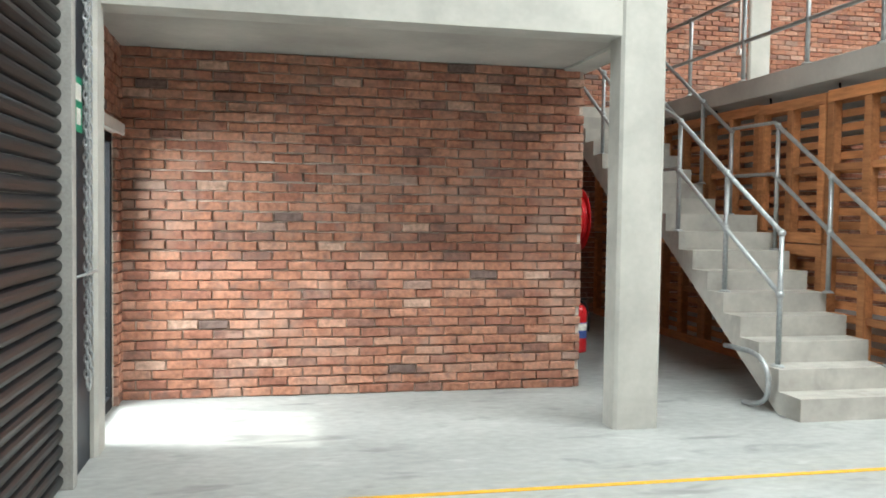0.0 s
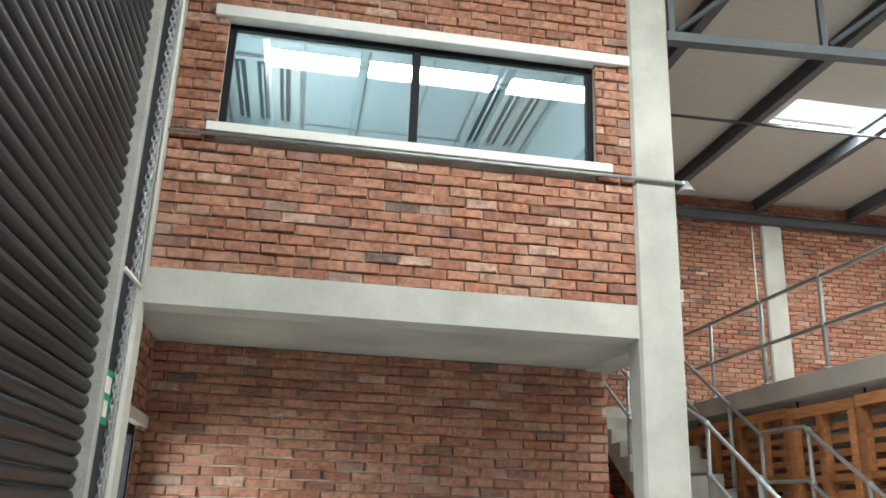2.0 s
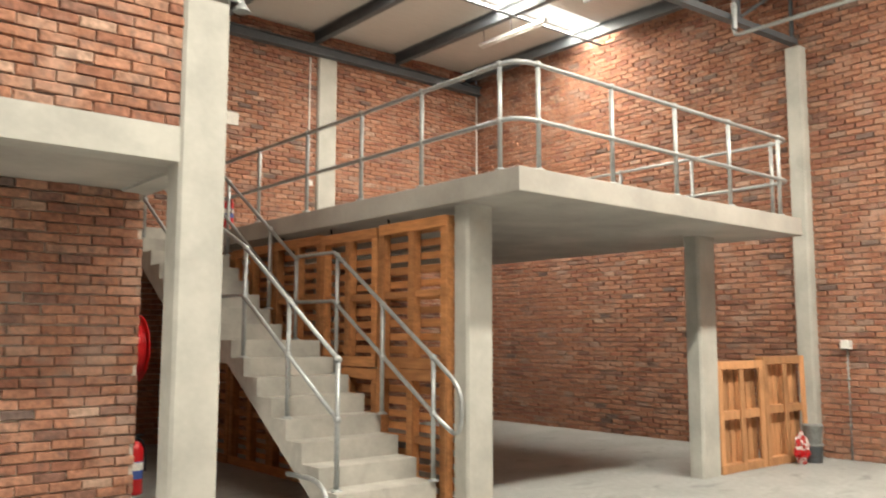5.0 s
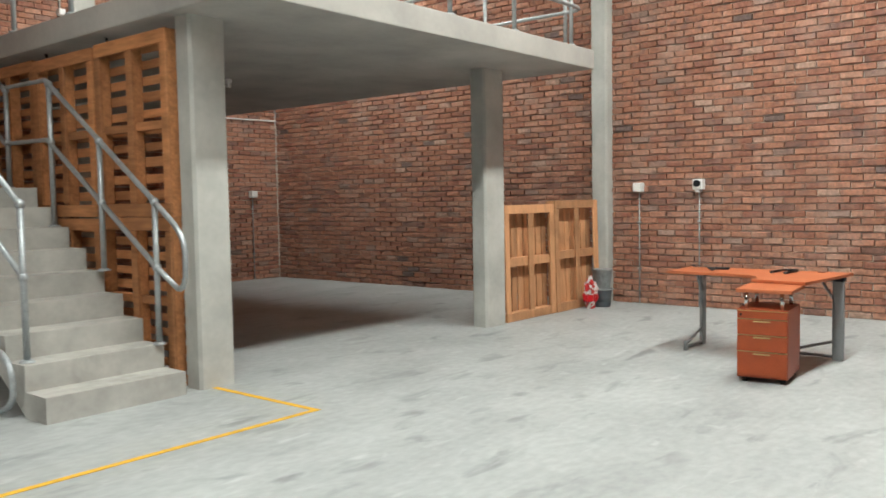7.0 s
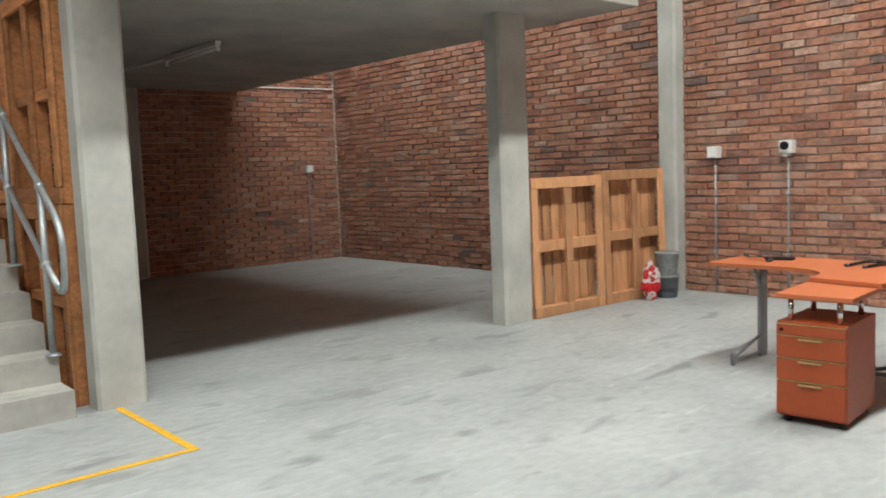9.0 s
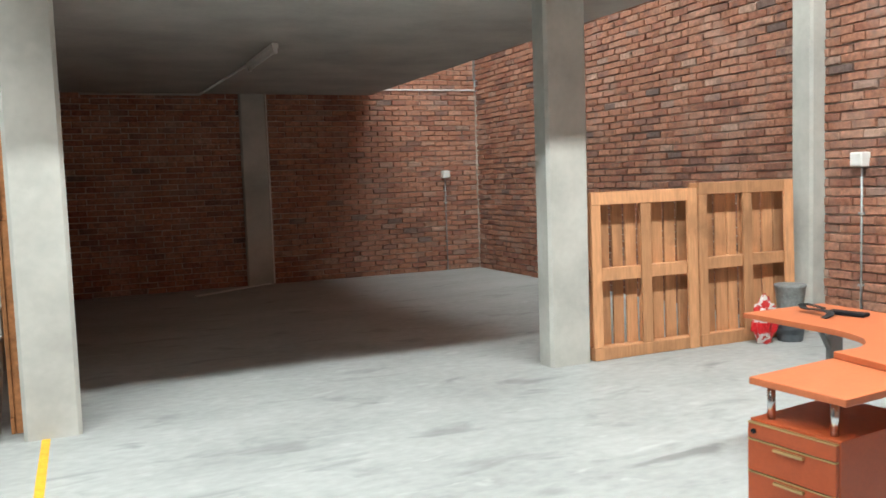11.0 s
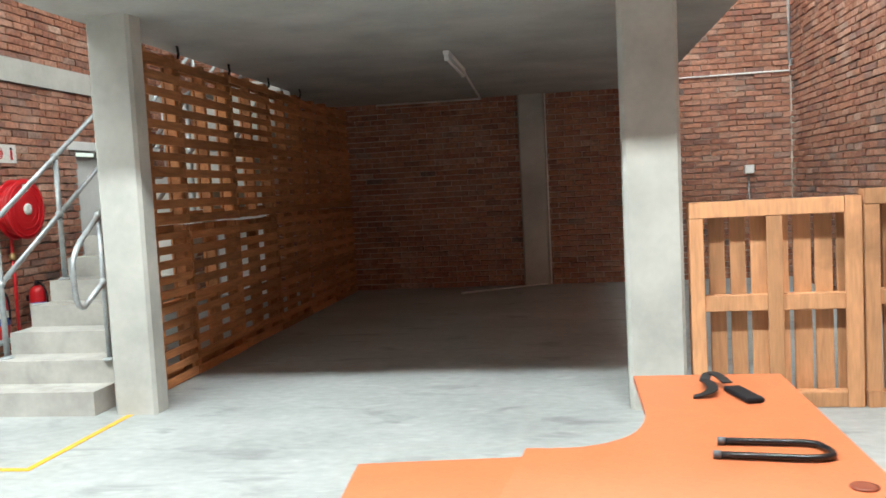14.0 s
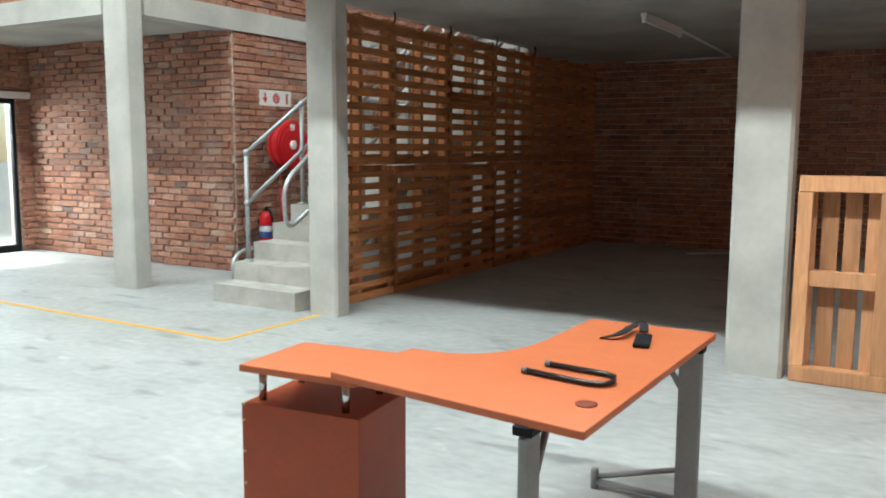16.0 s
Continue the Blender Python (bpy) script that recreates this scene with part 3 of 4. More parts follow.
# ---- side door under the office ----
d = thing("door_1", "glazed side door in a dark frame letting in daylight", "door")
d["kind"] = "structure"
dy0, dy1, dz = DOOR
for a, b, c, e in ((dy0, dy0 + 0.06, 0, dz), (dy1 - 0.06, dy1, 0, dz), (dy0 + 0.06, dy1 - 0.06, dz - 0.07, dz), (dy0 + 0.06, dy1 - 0.06, 0, 0.09)):
    part("door_frame", block(LEFT - 0.09, LEFT - 0.03, a + 0.001, b - 0.001, c, e, 0.003), BLACK, d)
part("pane", block(LEFT - 0.065, LEFT - 0.058, dy0 + 0.06, dy1 - 0.06, 0.09, dz - 0.07), CLEAR, d).visible_shadow = False
part("lintel", block(LEFT - 0.05, LEFT + 0.03, dy0 - 0.1, OFFICE_Y - 0.002, dz + 0.002, dz + 0.09, 0.005), WHITE, d, "white painted lintel")

# ---- roller shutter ----
s = thing("roller_shutter", "closed charcoal roller shutter of curved metal slats", "shutter")
bm_slat = bmesh.new()
prof = [(-0.009, 0.0), (0.008, 0.003), (0.022, 0.014), (0.030, 0.034), (0.029, 0.052), (0.019, 0.067), (0.002, 0.073), (-0.009, 0.0795)]
a = [bm_slat.verts.new((x, 0, z)) for x, z in prof]
b = [bm_slat.verts.new((x, SH[1] - SH[0] - 0.1, z)) for x, z in prof]
c = [bm_slat.verts.new((-0.01, v.co.y, v.co.z)) for v in a]
e = [bm_slat.verts.new((-0.01, v.co.y, v.co.z)) for v in b]
for i in range(len(prof) - 1):
    bm_slat.faces.new((a[i], a[i + 1], b[i + 1], b[i])).smooth = True
    bm_slat.faces.new((b[i], b[i + 1], e[i + 1], e[i]))
    bm_slat.faces.new((a[i + 1], a[i], c[i], c[i + 1]))
slat = mesh_of("slat", bm_slat, SHUTTER)
SHX = -3.39
for k in range(int(SH[2] / 0.08)):
    ob = new("slat", slat)
    ob.parent = s
    ob.matrix_basis = pose(SHX, SH[0] + 0.05, 0.01 + k * 0.08)
for y in (SH[0], SH[1] - 0.08):
    part("guide_rail", block(SHX - 0.08, SHX + 0.08, y, y + 0.09, 0, SH[2], 0.004), GUIDE, s, "grey steel guide channel")
part("shutter_box", block(LEFT, SHX + 0.5, SH[0] - 0.1, SH[1] + 0.2, SH[2], SH[2] + 0.5, 0.01), SHUTTER, s, "dark sheet metal barrel cover")
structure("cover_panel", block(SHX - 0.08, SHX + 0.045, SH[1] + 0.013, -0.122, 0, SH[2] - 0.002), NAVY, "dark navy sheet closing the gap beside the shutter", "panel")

# ---- doors and fittings seen past the stair and through the office glass, and an added pale panel ----
for i, (a, b) in enumerate(((3.40, 4.08), (4.42, 5.15))):
    dd = thing("door_%d" % (i + 2), "closed white painted door under a white lintel", "door")
    dd["kind"] = "structure"
    xd = OFFICE_X - 0.12
    part("leaf", block(xd - 0.04, xd, a + 0.045, b - 0.045, 0.005, 2.0, 0.004), WHITE, dd)
    for p, q in ((a, a + 0.043), (b - 0.043, b)):
        part("door_frame", block(xd - 0.05, OFFICE_X - 0.02, p + 0.001, q - 0.001, 0, 2.046, 0.003), GUIDE, dd)
    part("lock_plate", block(xd + 0.0005, xd + 0.015, a + 0.07, a + 0.16, 1.0, 1.15, 0.003), BLACK, dd)
# made-up white door shape, a pale reflector that brightens the pallet screen's gaps
rear = thing("door_4", "added pale door-shaped panel on the brick wall, brightening the gaps of the pallet screen", "door")
rear["kind"] = "structure"
part("leaf", block(0.50, 1.32, BACK - 0.055, BACK - 0.012, 0.005, 2.0, 0.004), WHITE, rear)
for p, q in ((0.452, 0.498), (1.322, 1.368)):
    part("door_frame", block(p, q, BACK - 0.065, BACK - 0.012, 0, 2.046, 0.003), GUIDE, rear)
part("lock_plate", block(1.22, 1.29, BACK - 0.07, BACK - 0.0555, 1.0, 1.15, 0.003), BLACK, rear)
structure("lintel_side", block(OFFICE_X - 0.05, OFFICE_X + 0.03, 3.24, 5.3, 2.052, 2.15, 0.005), WHITE, "white painted lintel over the side doors", "lintel")
for gx, gy in ((-3.15, 1.78), (-0.68, 1.78)):
    fitting = thing("office_ceiling_light", "unlit white ceiling fitting with three dark louvres inside the office", "lamp")
    part("tray", block(gx - 0.08, gx + 0.62, gy - 0.05, gy + 1.25, 5.478, 5.499, 0.004), WHITE, fitting)
    for k in range(3):
        lo = part("louvre", block(gx + 0.21 * k, gx + 0.21 * k + 0.10, gy, gy + 1.2, 5.468, 5.477, 0.002), STEEL, fitting)
        part("lamp_tube", tube([(gx + 0.21 * k + 0.05, gy + 0.03, 5.46), (gx + 0.21 * k + 0.05, gy + 1.17, 5.46)], 0.012, 8), PLASTIC, lo)
grid = thing("ceiling_grid", "thin grey ceiling grid bars of the office", "ceiling grid")
grid["kind"] = "structure"
for x in (-3.26, -2.5, -1.9, -1.3, -0.79, -0.03):
    part("grid_bar", block(x - 0.012, x + 0.012, 0.26, 3.31, 5.492, 5.4985), GUIDE, grid)
for y in (0.5, 1.1, 1.70, 3.06):
    part("grid_bar", block(LEFT + 0.07, OFFICE_X - 0.25, y - 0.012, y + 0.012, 5.490, 5.4915), GUIDE, grid)


# ---- under the mezzanine: pallet screen ----
def board(parent, name, x0, x1, y0, y1, z0, z1, mat, rng=None):
    bm = block(x0, x1, y0, y1, z0, z1, 0.004)
    if rng:
        for v in bm.verts:
            v.co += Vector((rng.uniform(-.002, .002), rng.uniform(-.003, .003), rng.uniform(-.003, .003)))
    return part(name, bm, mat, parent)


def screen_pallet(m, width, height, mat, seed, label):
    """A pallet on edge: slats on the +x side, posts and battens on the -x side."""
    rng = random.Random(seed)
    p = thing("wooden_pallet", label, "pallet", m, "pallets of the screen")
    n = round(height / 0.118)
    gap = height / n
    for i in range(n):
        z = i * gap + 0.008
        board(p, "slat", 0.105, 0.125, 0.004, width - 0.004, z, z + gap * rng.uniform(0.50, 0.62), mat, rng)
    for y in (0.004, width / 2 - 0.04, width - 0.084):
        board(p, "post", 0.024, 0.103, y + 0.015, y + 0.065, 0.0, height - 0.002, mat, rng)
        board(p, "upright", 0.0, 0.022, y, y + 0.08, 0.102, height - 0.102, mat, rng)
    for z in (0.0, height - 0.1):
        board(p, "batten", 0.0, 0.022, 0.006, width - 0.006, z + 0.001, z + 0.099, mat, rng)
    for y in (0.072, width / 2 + 0.028):
        board(p, "cross_block", 0.035, 0.09, y, y + width / 2 - 0.1, height * 0.5 - 0.03, height * 0.5 + 0.03, mat, rng)
    return p


edges = [0.21, 1.24, 2.27, 3.30, 4.34, 5.40, 6.50]
for r, (z, h) in enumerate(((0.0, 1.245), (1.248, 1.36))):
    for i, (a, b) in enumerate(zip(edges, edges[1:])):
        lean = 0.6 * math.sin(3 * i + r)
        screen_pallet(pose(2.47 + 0.01 * ((i + r) % 2), a, z, 0, 0, 0), b - a - 0.012, h - 0.012 * ((i * 7 + r) % 3), WOOD_DARK, 10 * r + i,
                      "upright wooden pallet stacked into a slatted screen beside the stair")


def fence_pallet(m, width, height, seed, label):
    """A pallet on edge seen from its frame side (-y): upright slats behind."""
    rng = random.Random(seed)
    p = thing("wooden_pallet", label, "pallet", m, "pallets beside the column")
    n = 8
    gap = width / n
    for i in range(n):
        x = i * gap + 0.006
        board(p, "slat", x, x + gap * rng.uniform(0.72, 0.88), 0.105, 0.125, 0.012, height - 0.01, WOOD, rng)
    board(p, "upright", 0.002, 0.085, 0.0, 0.022, 0.098, height - 0.098, WOOD, rng)
    board(p, "upright", width / 2 - 0.045, width / 2 + 0.045, 0.0, 0.022, 0.098, height - 0.098, WOOD, rng)
    board(p, "upright", width - 0.098, width - 0.003, 0.0, 0.022, 0.002, height, WOOD, rng)
    for z in (0.002, height - 0.096):
        board(p, "rail", 0.004, width - 0.101, -0.001, 0.021, z, z + 0.094, WOOD, rng)
    for z in (0.0, height / 2 - 0.04, height - 0.1):
        board(p, "crosspiece", 0.004, width - 0.004, 0.024, 0.103, z + 0.001, z + 0.095, WOOD, rng)
    return p


fence_pallet(pose(6.365, 0.02, 0, -1.0), 0.99, 1.265, 71, "upright pale wooden pallet closing the gap beside the column")
fence_pallet(pose(7.365, 0.01, 0, -1.5), 1.0, 1.305, 72, "upright pale wooden pallet leaning beside the wall pier")

# ---- desk ----
DZ = 0.692


def slab_from(ring, z0, z1, bevel=0.003):
    bm = bmesh.new()
    prism(bm, ring, z0, z1)
    bmesh.ops.bevel(bm, geom=bm.edges[:], offset=bevel, segments=2, affect="EDGES", profile=0.5)
    return bm


desk = thing("corner_desk", "orange laminate L-shaped office desk on grey metal legs", "desk")
arc = [(x, y) for x, y, _ in curve((5.50, -2.87, 0), (5.84, -2.92, 0), (5.86, -2.50, 0), 12)]
top = [(5.45, -3.285), (6.37, -3.39), (6.385, -2.02), (5.86, -2.02)] + arc[::-1]
part("desktop", slab_from(top, DZ - 0.025, DZ), ORANGE, desk, "orange laminate top with a curved inner edge")
part("side_extension", slab_from([(5.06, -3.305), (5.52, -3.255), (5.54, -2.86), (5.03, -2.925)], DZ - 0.052, DZ - 0.0265), ORANGE, desk)
part("cable_grommet", lathe([(0.032, 0), (0.032, 0.004), (0.022, 0.005)], 18), EDGE, desk, m=pose(6.29, -3.17, DZ))
for x, y, turn in ((6.185, -3.325, -90), (6.325, -2.155, 0)):
    m = pose(x, y, 0, 0, 0, turn)                       # the foot reaches along -x of the leg
    leg = part("leg", block(-0.045, 0.045, -0.016, 0.016, 0.0, DZ - 0.055, 0.008), DESK_GREY, desk, "grey enamelled metal leg", m)
    part("mount", block(-0.09, 0.05, -0.03, 0.03, DZ - 0.054, DZ - 0.0255, 0.004), BLACK, leg)
    part("brace", tube([(-0.04, 0, DZ - 0.2), (-0.13, 0, DZ - 0.055)], 0.012, 8), DESK_GREY, leg)
    part("foot_bar", tube([(-0.04, 0, 0.03), (-0.37, 0, 0.03)], 0.013, 8), DESK_GREY, leg)
    part("strut", tube([(-0.04, 0, 0.15), (-0.36, 0, 0.055)], 0.012, 8), DESK_GREY, leg)
    part("foot", lathe([(0.017, 0), (0.018, 0.07), (0.014, 0.085)], 12), DESK_GREY, leg, m=pose(-0.38, 0, 0))

ped = thing("drawer_pedestal", "cherry red three-drawer pedestal under the desk extension", "drawer unit", pose(5.045, -3.285, 0, 0, 0, 7))
part("body", block(0.018, 0.48, 0.0, 0.345, 0.035, 0.525, 0.003), CHERRY, ped)
for z0, z1, pull in ((0.050, 0.220, True), (0.227, 0.338, True), (0.345, 0.453, True), (0.460, 0.512, False)):
    dr = part("drawer_front" if pull else "pencil_drawer", block(0.0, 0.017, 0.004, 0.341, z0, z1, 0.003), CHERRY, ped)
    part("edge_strip", block(-0.002, 0.016, 0.004, 0.341, z1 + 0.0005, z1 + 0.005), BRASS, dr)
    if pull:
        part("pull", block(-0.014, -0.0005, 0.115, 0.23, z1 - 0.016, z1 - 0.006, 0.002), BRASS, dr, "satin metal pull")
part("lock", lathe([(0.009, 0), (0.009, 0.006)], 12), BLACK, ped, m=pose(0.0, 0.315, 0.487, 0, -90, 0))
for x, y in ((0.06, 0.05), (0.40, 0.05), (0.06, 0.29), (0.40, 0.29)):
    part("support_post", tube([(x, y, 0.525), (x, y, DZ - 0.053)], 0.014, 12), CHROME, ped, "chrome tube")
for x, y in ((0.06, 0.04), (0.43, 0.04), (0.06, 0.3), (0.43, 0.3)):
    part("caster", lathe([(0.02, 0), (0.022, 0.012), (0.02, 0.036)], 12), RUBBER, ped, m=pose(x, y, 0))

h = DZ + 0.0115
u = [(5.99, -2.965, h), (6.20, -2.995, h)] + curve((6.21, -2.995, h), (6.30, -3.0, h), (6.285, -2.93, h)) + [(6.27, -2.885, h), (6.24, -2.87, h), (6.02, -2.85, h)]
lock = thing("u_lock_shackle", "black steel U-shaped lock shackle lying on the desk", "lock")
part("shackle", tube(u, 0.009, 10), GLOSS, lock)
for p, q in ((u[0], u[1]), (u[-1], u[-2])):
    part("end_cap", tube([p, tuple(Vector(p) + (Vector(q) - Vector(p)).normalized() * 0.02)], 0.0108, 10), STEEL, lock)
strap = thing("black_strap", "crumpled black webbing strap on the desk", "strap")


def band(pts, width, lift=0.004):
    bm = bmesh.new()
    rows = []
    for i, p in enumerate(pts):
        d = (Vector(pts[min(i + 1, len(pts) - 1)]) - Vector(pts[max(i - 1, 0)])).normalized()
        s = d.cross(Vector((0, 0, 1))).normalized() * width / 2
        rows.append([bm.verts.new(Vector(p) + k * s + Vector((0, 0, e))) for k, e in ((-1, 0), (1, 0), (1, lift), (-1, lift))])
    for a, b in zip(rows, rows[1:]):
        for k in range(4):
            bm.faces.new((a[k], a[(k + 1) % 4], b[(k + 1) % 4], b[k]))
    bm.faces.new(rows[0])
    bm.faces.new(rows[-1][::-1])
    return bm


part("webbing", band(curve((6.03, -2.35, DZ + 0.001), (6.13, -2.38, DZ + 0.03), (6.09, -2.20, DZ + 0.02), 8) + curve((6.095, -2.18, DZ + 0.02), (6.12, -2.10, DZ + 0.05), (6.16, -2.24, DZ + 0.02), 8), 0.035), RUBBER, strap)
part("buckle", block(-0.03, 0.03, -0.09, 0.09, 0, 0.018, 0.006), BLACK, strap, m=pose(6.19, -2.35, DZ + 0.001, 0, 0, 14))

# ---- bucket and bag by the pallets ----
b = thing("paint_bucket", "stained grey plastic paint bucket with a wire handle", "bucket", pose(8.13, -0.15, 0))
part("shell", lathe([(0.095, 0), (0.10, 0.02), (0.115, 0.2), (0.12, 0.205), (0.12, 0.225), (0.112, 0.225), (0.105, 0.06)], 22), STEEL, b)
part("rim", lathe([(0.121, 0.2), (0.126, 0.205), (0.126, 0.222), (0.121, 0.226)], 22), BUCKET, b)
part("handle", tube([(0.122 * math.cos(a), 0.05 * math.sin(a) - 0.01, 0.19 - 0.10 * math.sin(a)) for a in [math.pi * k / 10 for k in range(11)]], 0.003, 6), CHROME, b)
b = thing("tall_bucket", "pale grey plastic bucket stacked in the paint bucket", "bucket", pose(8.13, -0.15, 0.07))
part("shell", lathe([(0.085, 0.0), (0.10, 0.2), (0.118, 0.36), (0.125, 0.37), (0.125, 0.39), (0.115, 0.39)], 22), BUCKET, b)
bm = bmesh.new()
bmesh.ops.create_icosphere(bm, subdivisions=4, radius=1)
for v in bm.verts:
    n = noise.noise(v.co * 2.3) * 0.3 + noise.noise(v.co * 6) * 0.2
    v.co = Vector((v.co.x * 0.10, v.co.y * 0.07, max(v.co.z, -0.8) * 0.19)) * (1 + n)
zmin = min(v.co.z for v in bm.verts)
for v in bm.verts:
    v.co.z -= zmin
bag = thing("plastic_bag", "crumpled red and white plastic packaging bag", "bag", pose(7.88, -0.13, 0))
bm2 = bm.copy()
bmesh.ops.delete(bm2, geom=[f for f in bm2.faces if not 0.09 < f.calc_center_median().z < 0.17], context="FACES")
for v in bm2.verts:
    v.co += v.normal * 0.003
part("bag", bm, PRINTED, bag)
part("printed_band", bm2, RED, bag, "red printed band")

# ---- lamp, pipes and boxes ----
lamp = thing("batten_lamp", "unlit white fluorescent batten on the concrete soffit", "lamp")
part("batten", block(4.585, 4.645, 2.38, 3.62, SLAB0 - 0.045, SLAB0 - 0.001, 0.006), PLASTIC, lamp)
part("tube", tube([(4.615, 2.42, SLAB0 - 0.075), (4.615, 3.58, SLAB0 - 0.075)], 0.013), PLASTIC, lamp)
for y in (2.40, 3.60):
    part("holder", block(4.595, 4.635, y - 0.014, y + 0.014, SLAB0 - 0.095, SLAB0 - 0.046, 0.004), PLASTIC, lamp)


def conduit(label, *pts, r=0.014):
    return solid("conduit", tube(pts, r, 8), PLASTIC, label, "conduit")


yb = BACK - 0.02
conduit("white conduit along the soffit to the batten lamp", (4.615, 3.62, SLAB0 - 0.014), (4.5, yb, SLAB0 - 0.014), (3.0, yb, SLAB0 - 0.014))
conduit("white conduit round the concrete pier and down to the floor", (RIGHT - 0.03, yb, 3.0), (RIGHT - 0.03, yb, 2.76), (5.39, yb, 2.74), (5.39, yb, 0.02), (4.2, yb - 0.75, 0.014))
conduit("white conduit down the brick wall above the mezzanine", (4.86, yb, ROOF - 0.45), (4.86, yb, 4.1))
conduit("white conduit in the corner of the brick walls", (RIGHT - 0.03, yb, SLAB1 + 0.0), (RIGHT - 0.03, yb, ROOF - 0.43))
solid("conduit", tube([(0.34, 3.62, ROOF - 0.23), (RIGHT - 0.05, 3.45, ROOF - 0.23)], 0.02, 8), STEEL, "dark steel conduit across the purlins by the skylight", "conduit")


def wall_box(m, size, label, knob=False, drop=0.0):
    """A box on a wall that faces -y before it is turned."""
    t = thing("wall_box", label, "switch box", m)
    part("box", block(-size / 2, size / 2, -0.07, 0.028, -size / 2, size / 2, 0.008), PLASTIC, t)
    part("cover", block(-size * 0.42, size * 0.42, -0.078, -0.0705, -size * 0.42, size * 0.42, 0.003), PLASTIC, t)
    if knob:
        part("knob", lathe([(0.04, 0), (0.04, 0.012), (0.03, 0.024), (0.0295, 0.03)], 20), BLACK, t, m=pose(0, -0.0785, 0.01, 90))
        part("gland", block(-0.03, 0.03, -0.06, 0.01, -size / 2 - 0.03, -size / 2 - 0.001, 0.006), PLASTIC, t)
    if drop:
        part("conduit", tube([(0, 0.0, -size / 2 - 0.001), (0, 0.0, -drop)], 0.009, 8), GALV, t, "grey conduit")
        for k in (0.3, 0.7):
            part("saddle", block(-0.022, 0.022, -0.016, 0.014, -drop * k - 0.01, -drop * k + 0.01, 0.003), GALV, t)
    return t


wall_box(pose(RIGHT - 0.03, -0.40, 1.443, 0, 0, -90), 0.115, "white square switch box with a conduit to the floor", drop=1.44)
wall_box(pose(RIGHT - 0.03, -1.17, 1.465, 0, 0, -90), 0.125, "white isolator with a black round knob on the brick wall", True, 1.46)
wall_box(pose(8.083, BACK - 0.03, 1.478), 0.12, "small white switch box in the dim corner", drop=1.47)
wall_box(pose(4.86, BACK - 0.03, 4.05), 0.09, "small white box on the wall above the mezzanine")

# ---- fire equipment ----
sx = OFFICE_X + 0.012
sign = thing("fire_sign", "white safety sign with red arrow, reel and extinguisher symbols", "sign", pose(sx, 1.83, 1.884, 0, 0, 90))
part("plate", block(0, 0.54, -0.006, 0, 0, 0.18, 0.002), PALE, sign)
part("arrow_shaft", block(0.083, 0.103, -0.009, -0.0065, 0.085, 0.15), RED, sign)
bm = bmesh.new()
f = [bm.verts.new((0.05, -0.0078, 0.09)), bm.verts.new((0.136, -0.0078, 0.09)), bm.verts.new((0.093, -0.0078, 0.03))]
g = [bm.verts.new(v.co + Vector((0, 0.0015, 0))) for v in f]
bm.faces.new(f), bm.faces.new(g[::-1])
for i in range(3):
    bm.faces.new((f[i], g[i], g[(i + 1) % 3], f[(i + 1) % 3]))
part("arrow_head", bm, RED, sign)
for r in (0.055, 0.038, 0.021):
    part("reel_symbol", tube([(0.28 + r * math.cos(a), -0.007, 0.09 + r * math.sin(a)) for a in [k * math.tau / 24 for k in range(24)]], 0.005, 6, closed=True), RED, sign)
part("extinguisher_symbol", block(0.45, 0.478, -0.009, -0.0065, 0.03, 0.125, 0.003), RED, sign)
part("extinguisher_symbol", block(0.445, 0.483, -0.009, -0.0065, 0.13, 0.15, 0.002), BLACK, sign)

reel = thing("fire_hose_reel", "red fire hose reel on the brick wall", "hose reel", pose(sx + 0.07, 2.11, 1.43, 0, 90, 0))
part("wall_bracket", block(-0.05, 0.05, -0.05, 0.05, -0.075, 0.05, 0.005), RED, reel)
part("drum", lathe([(0.10, 0.05), (0.10, 0.17)], 28), RED, reel)
for z in (0.05, 0.165):
    part("disc", lathe([(0.285, z), (0.29, z + 0.006), (0.27, z + 0.012), (0.10, z + 0.02 if z > 0.1 else z + 0.012)], 40), RED, reel)
for k in range(5):
    for r in (0.15, 0.19, 0.23):
        if k < 4:
            part("hose_turn", tube([(r * math.cos(a), r * math.sin(a), 0.075 + 0.024 * k) for a in [j * math.tau / 28 for j in range(28)]], 0.0145, 8, closed=True), RED, reel)
for r in (0.13, 0.19, 0.25):
    part("pressed_ring", tube([(r * math.cos(a), r * math.sin(a), 0.181) for a in [j * math.tau / 32 for j in range(32)]], 0.006, 6, closed=True), RED, reel)
part("hub", lathe([(0.055, 0.18), (0.055, 0.2), (0.03, 0.21)], 20), PALE, reel, "pale instruction label")
part("label_patch", block(-0.24, -0.17, -0.04, 0.04, 0.179, 0.1835), PALE, reel)
riser = thing("hose_supply_pipe", "red supply pipe with valve below the hose reel", "pipe")
part("pipe", tube([(sx + 0.06, 2.11, 0), (sx + 0.06, 2.11, 1.2)], 0.016), RED, riser)
part("valve", lathe([(0.03, 0), (0.035, 0.03), (0.02, 0.07)], 14), BRASS, riser, m=pose(sx + 0.06, 2.11, 0.95))


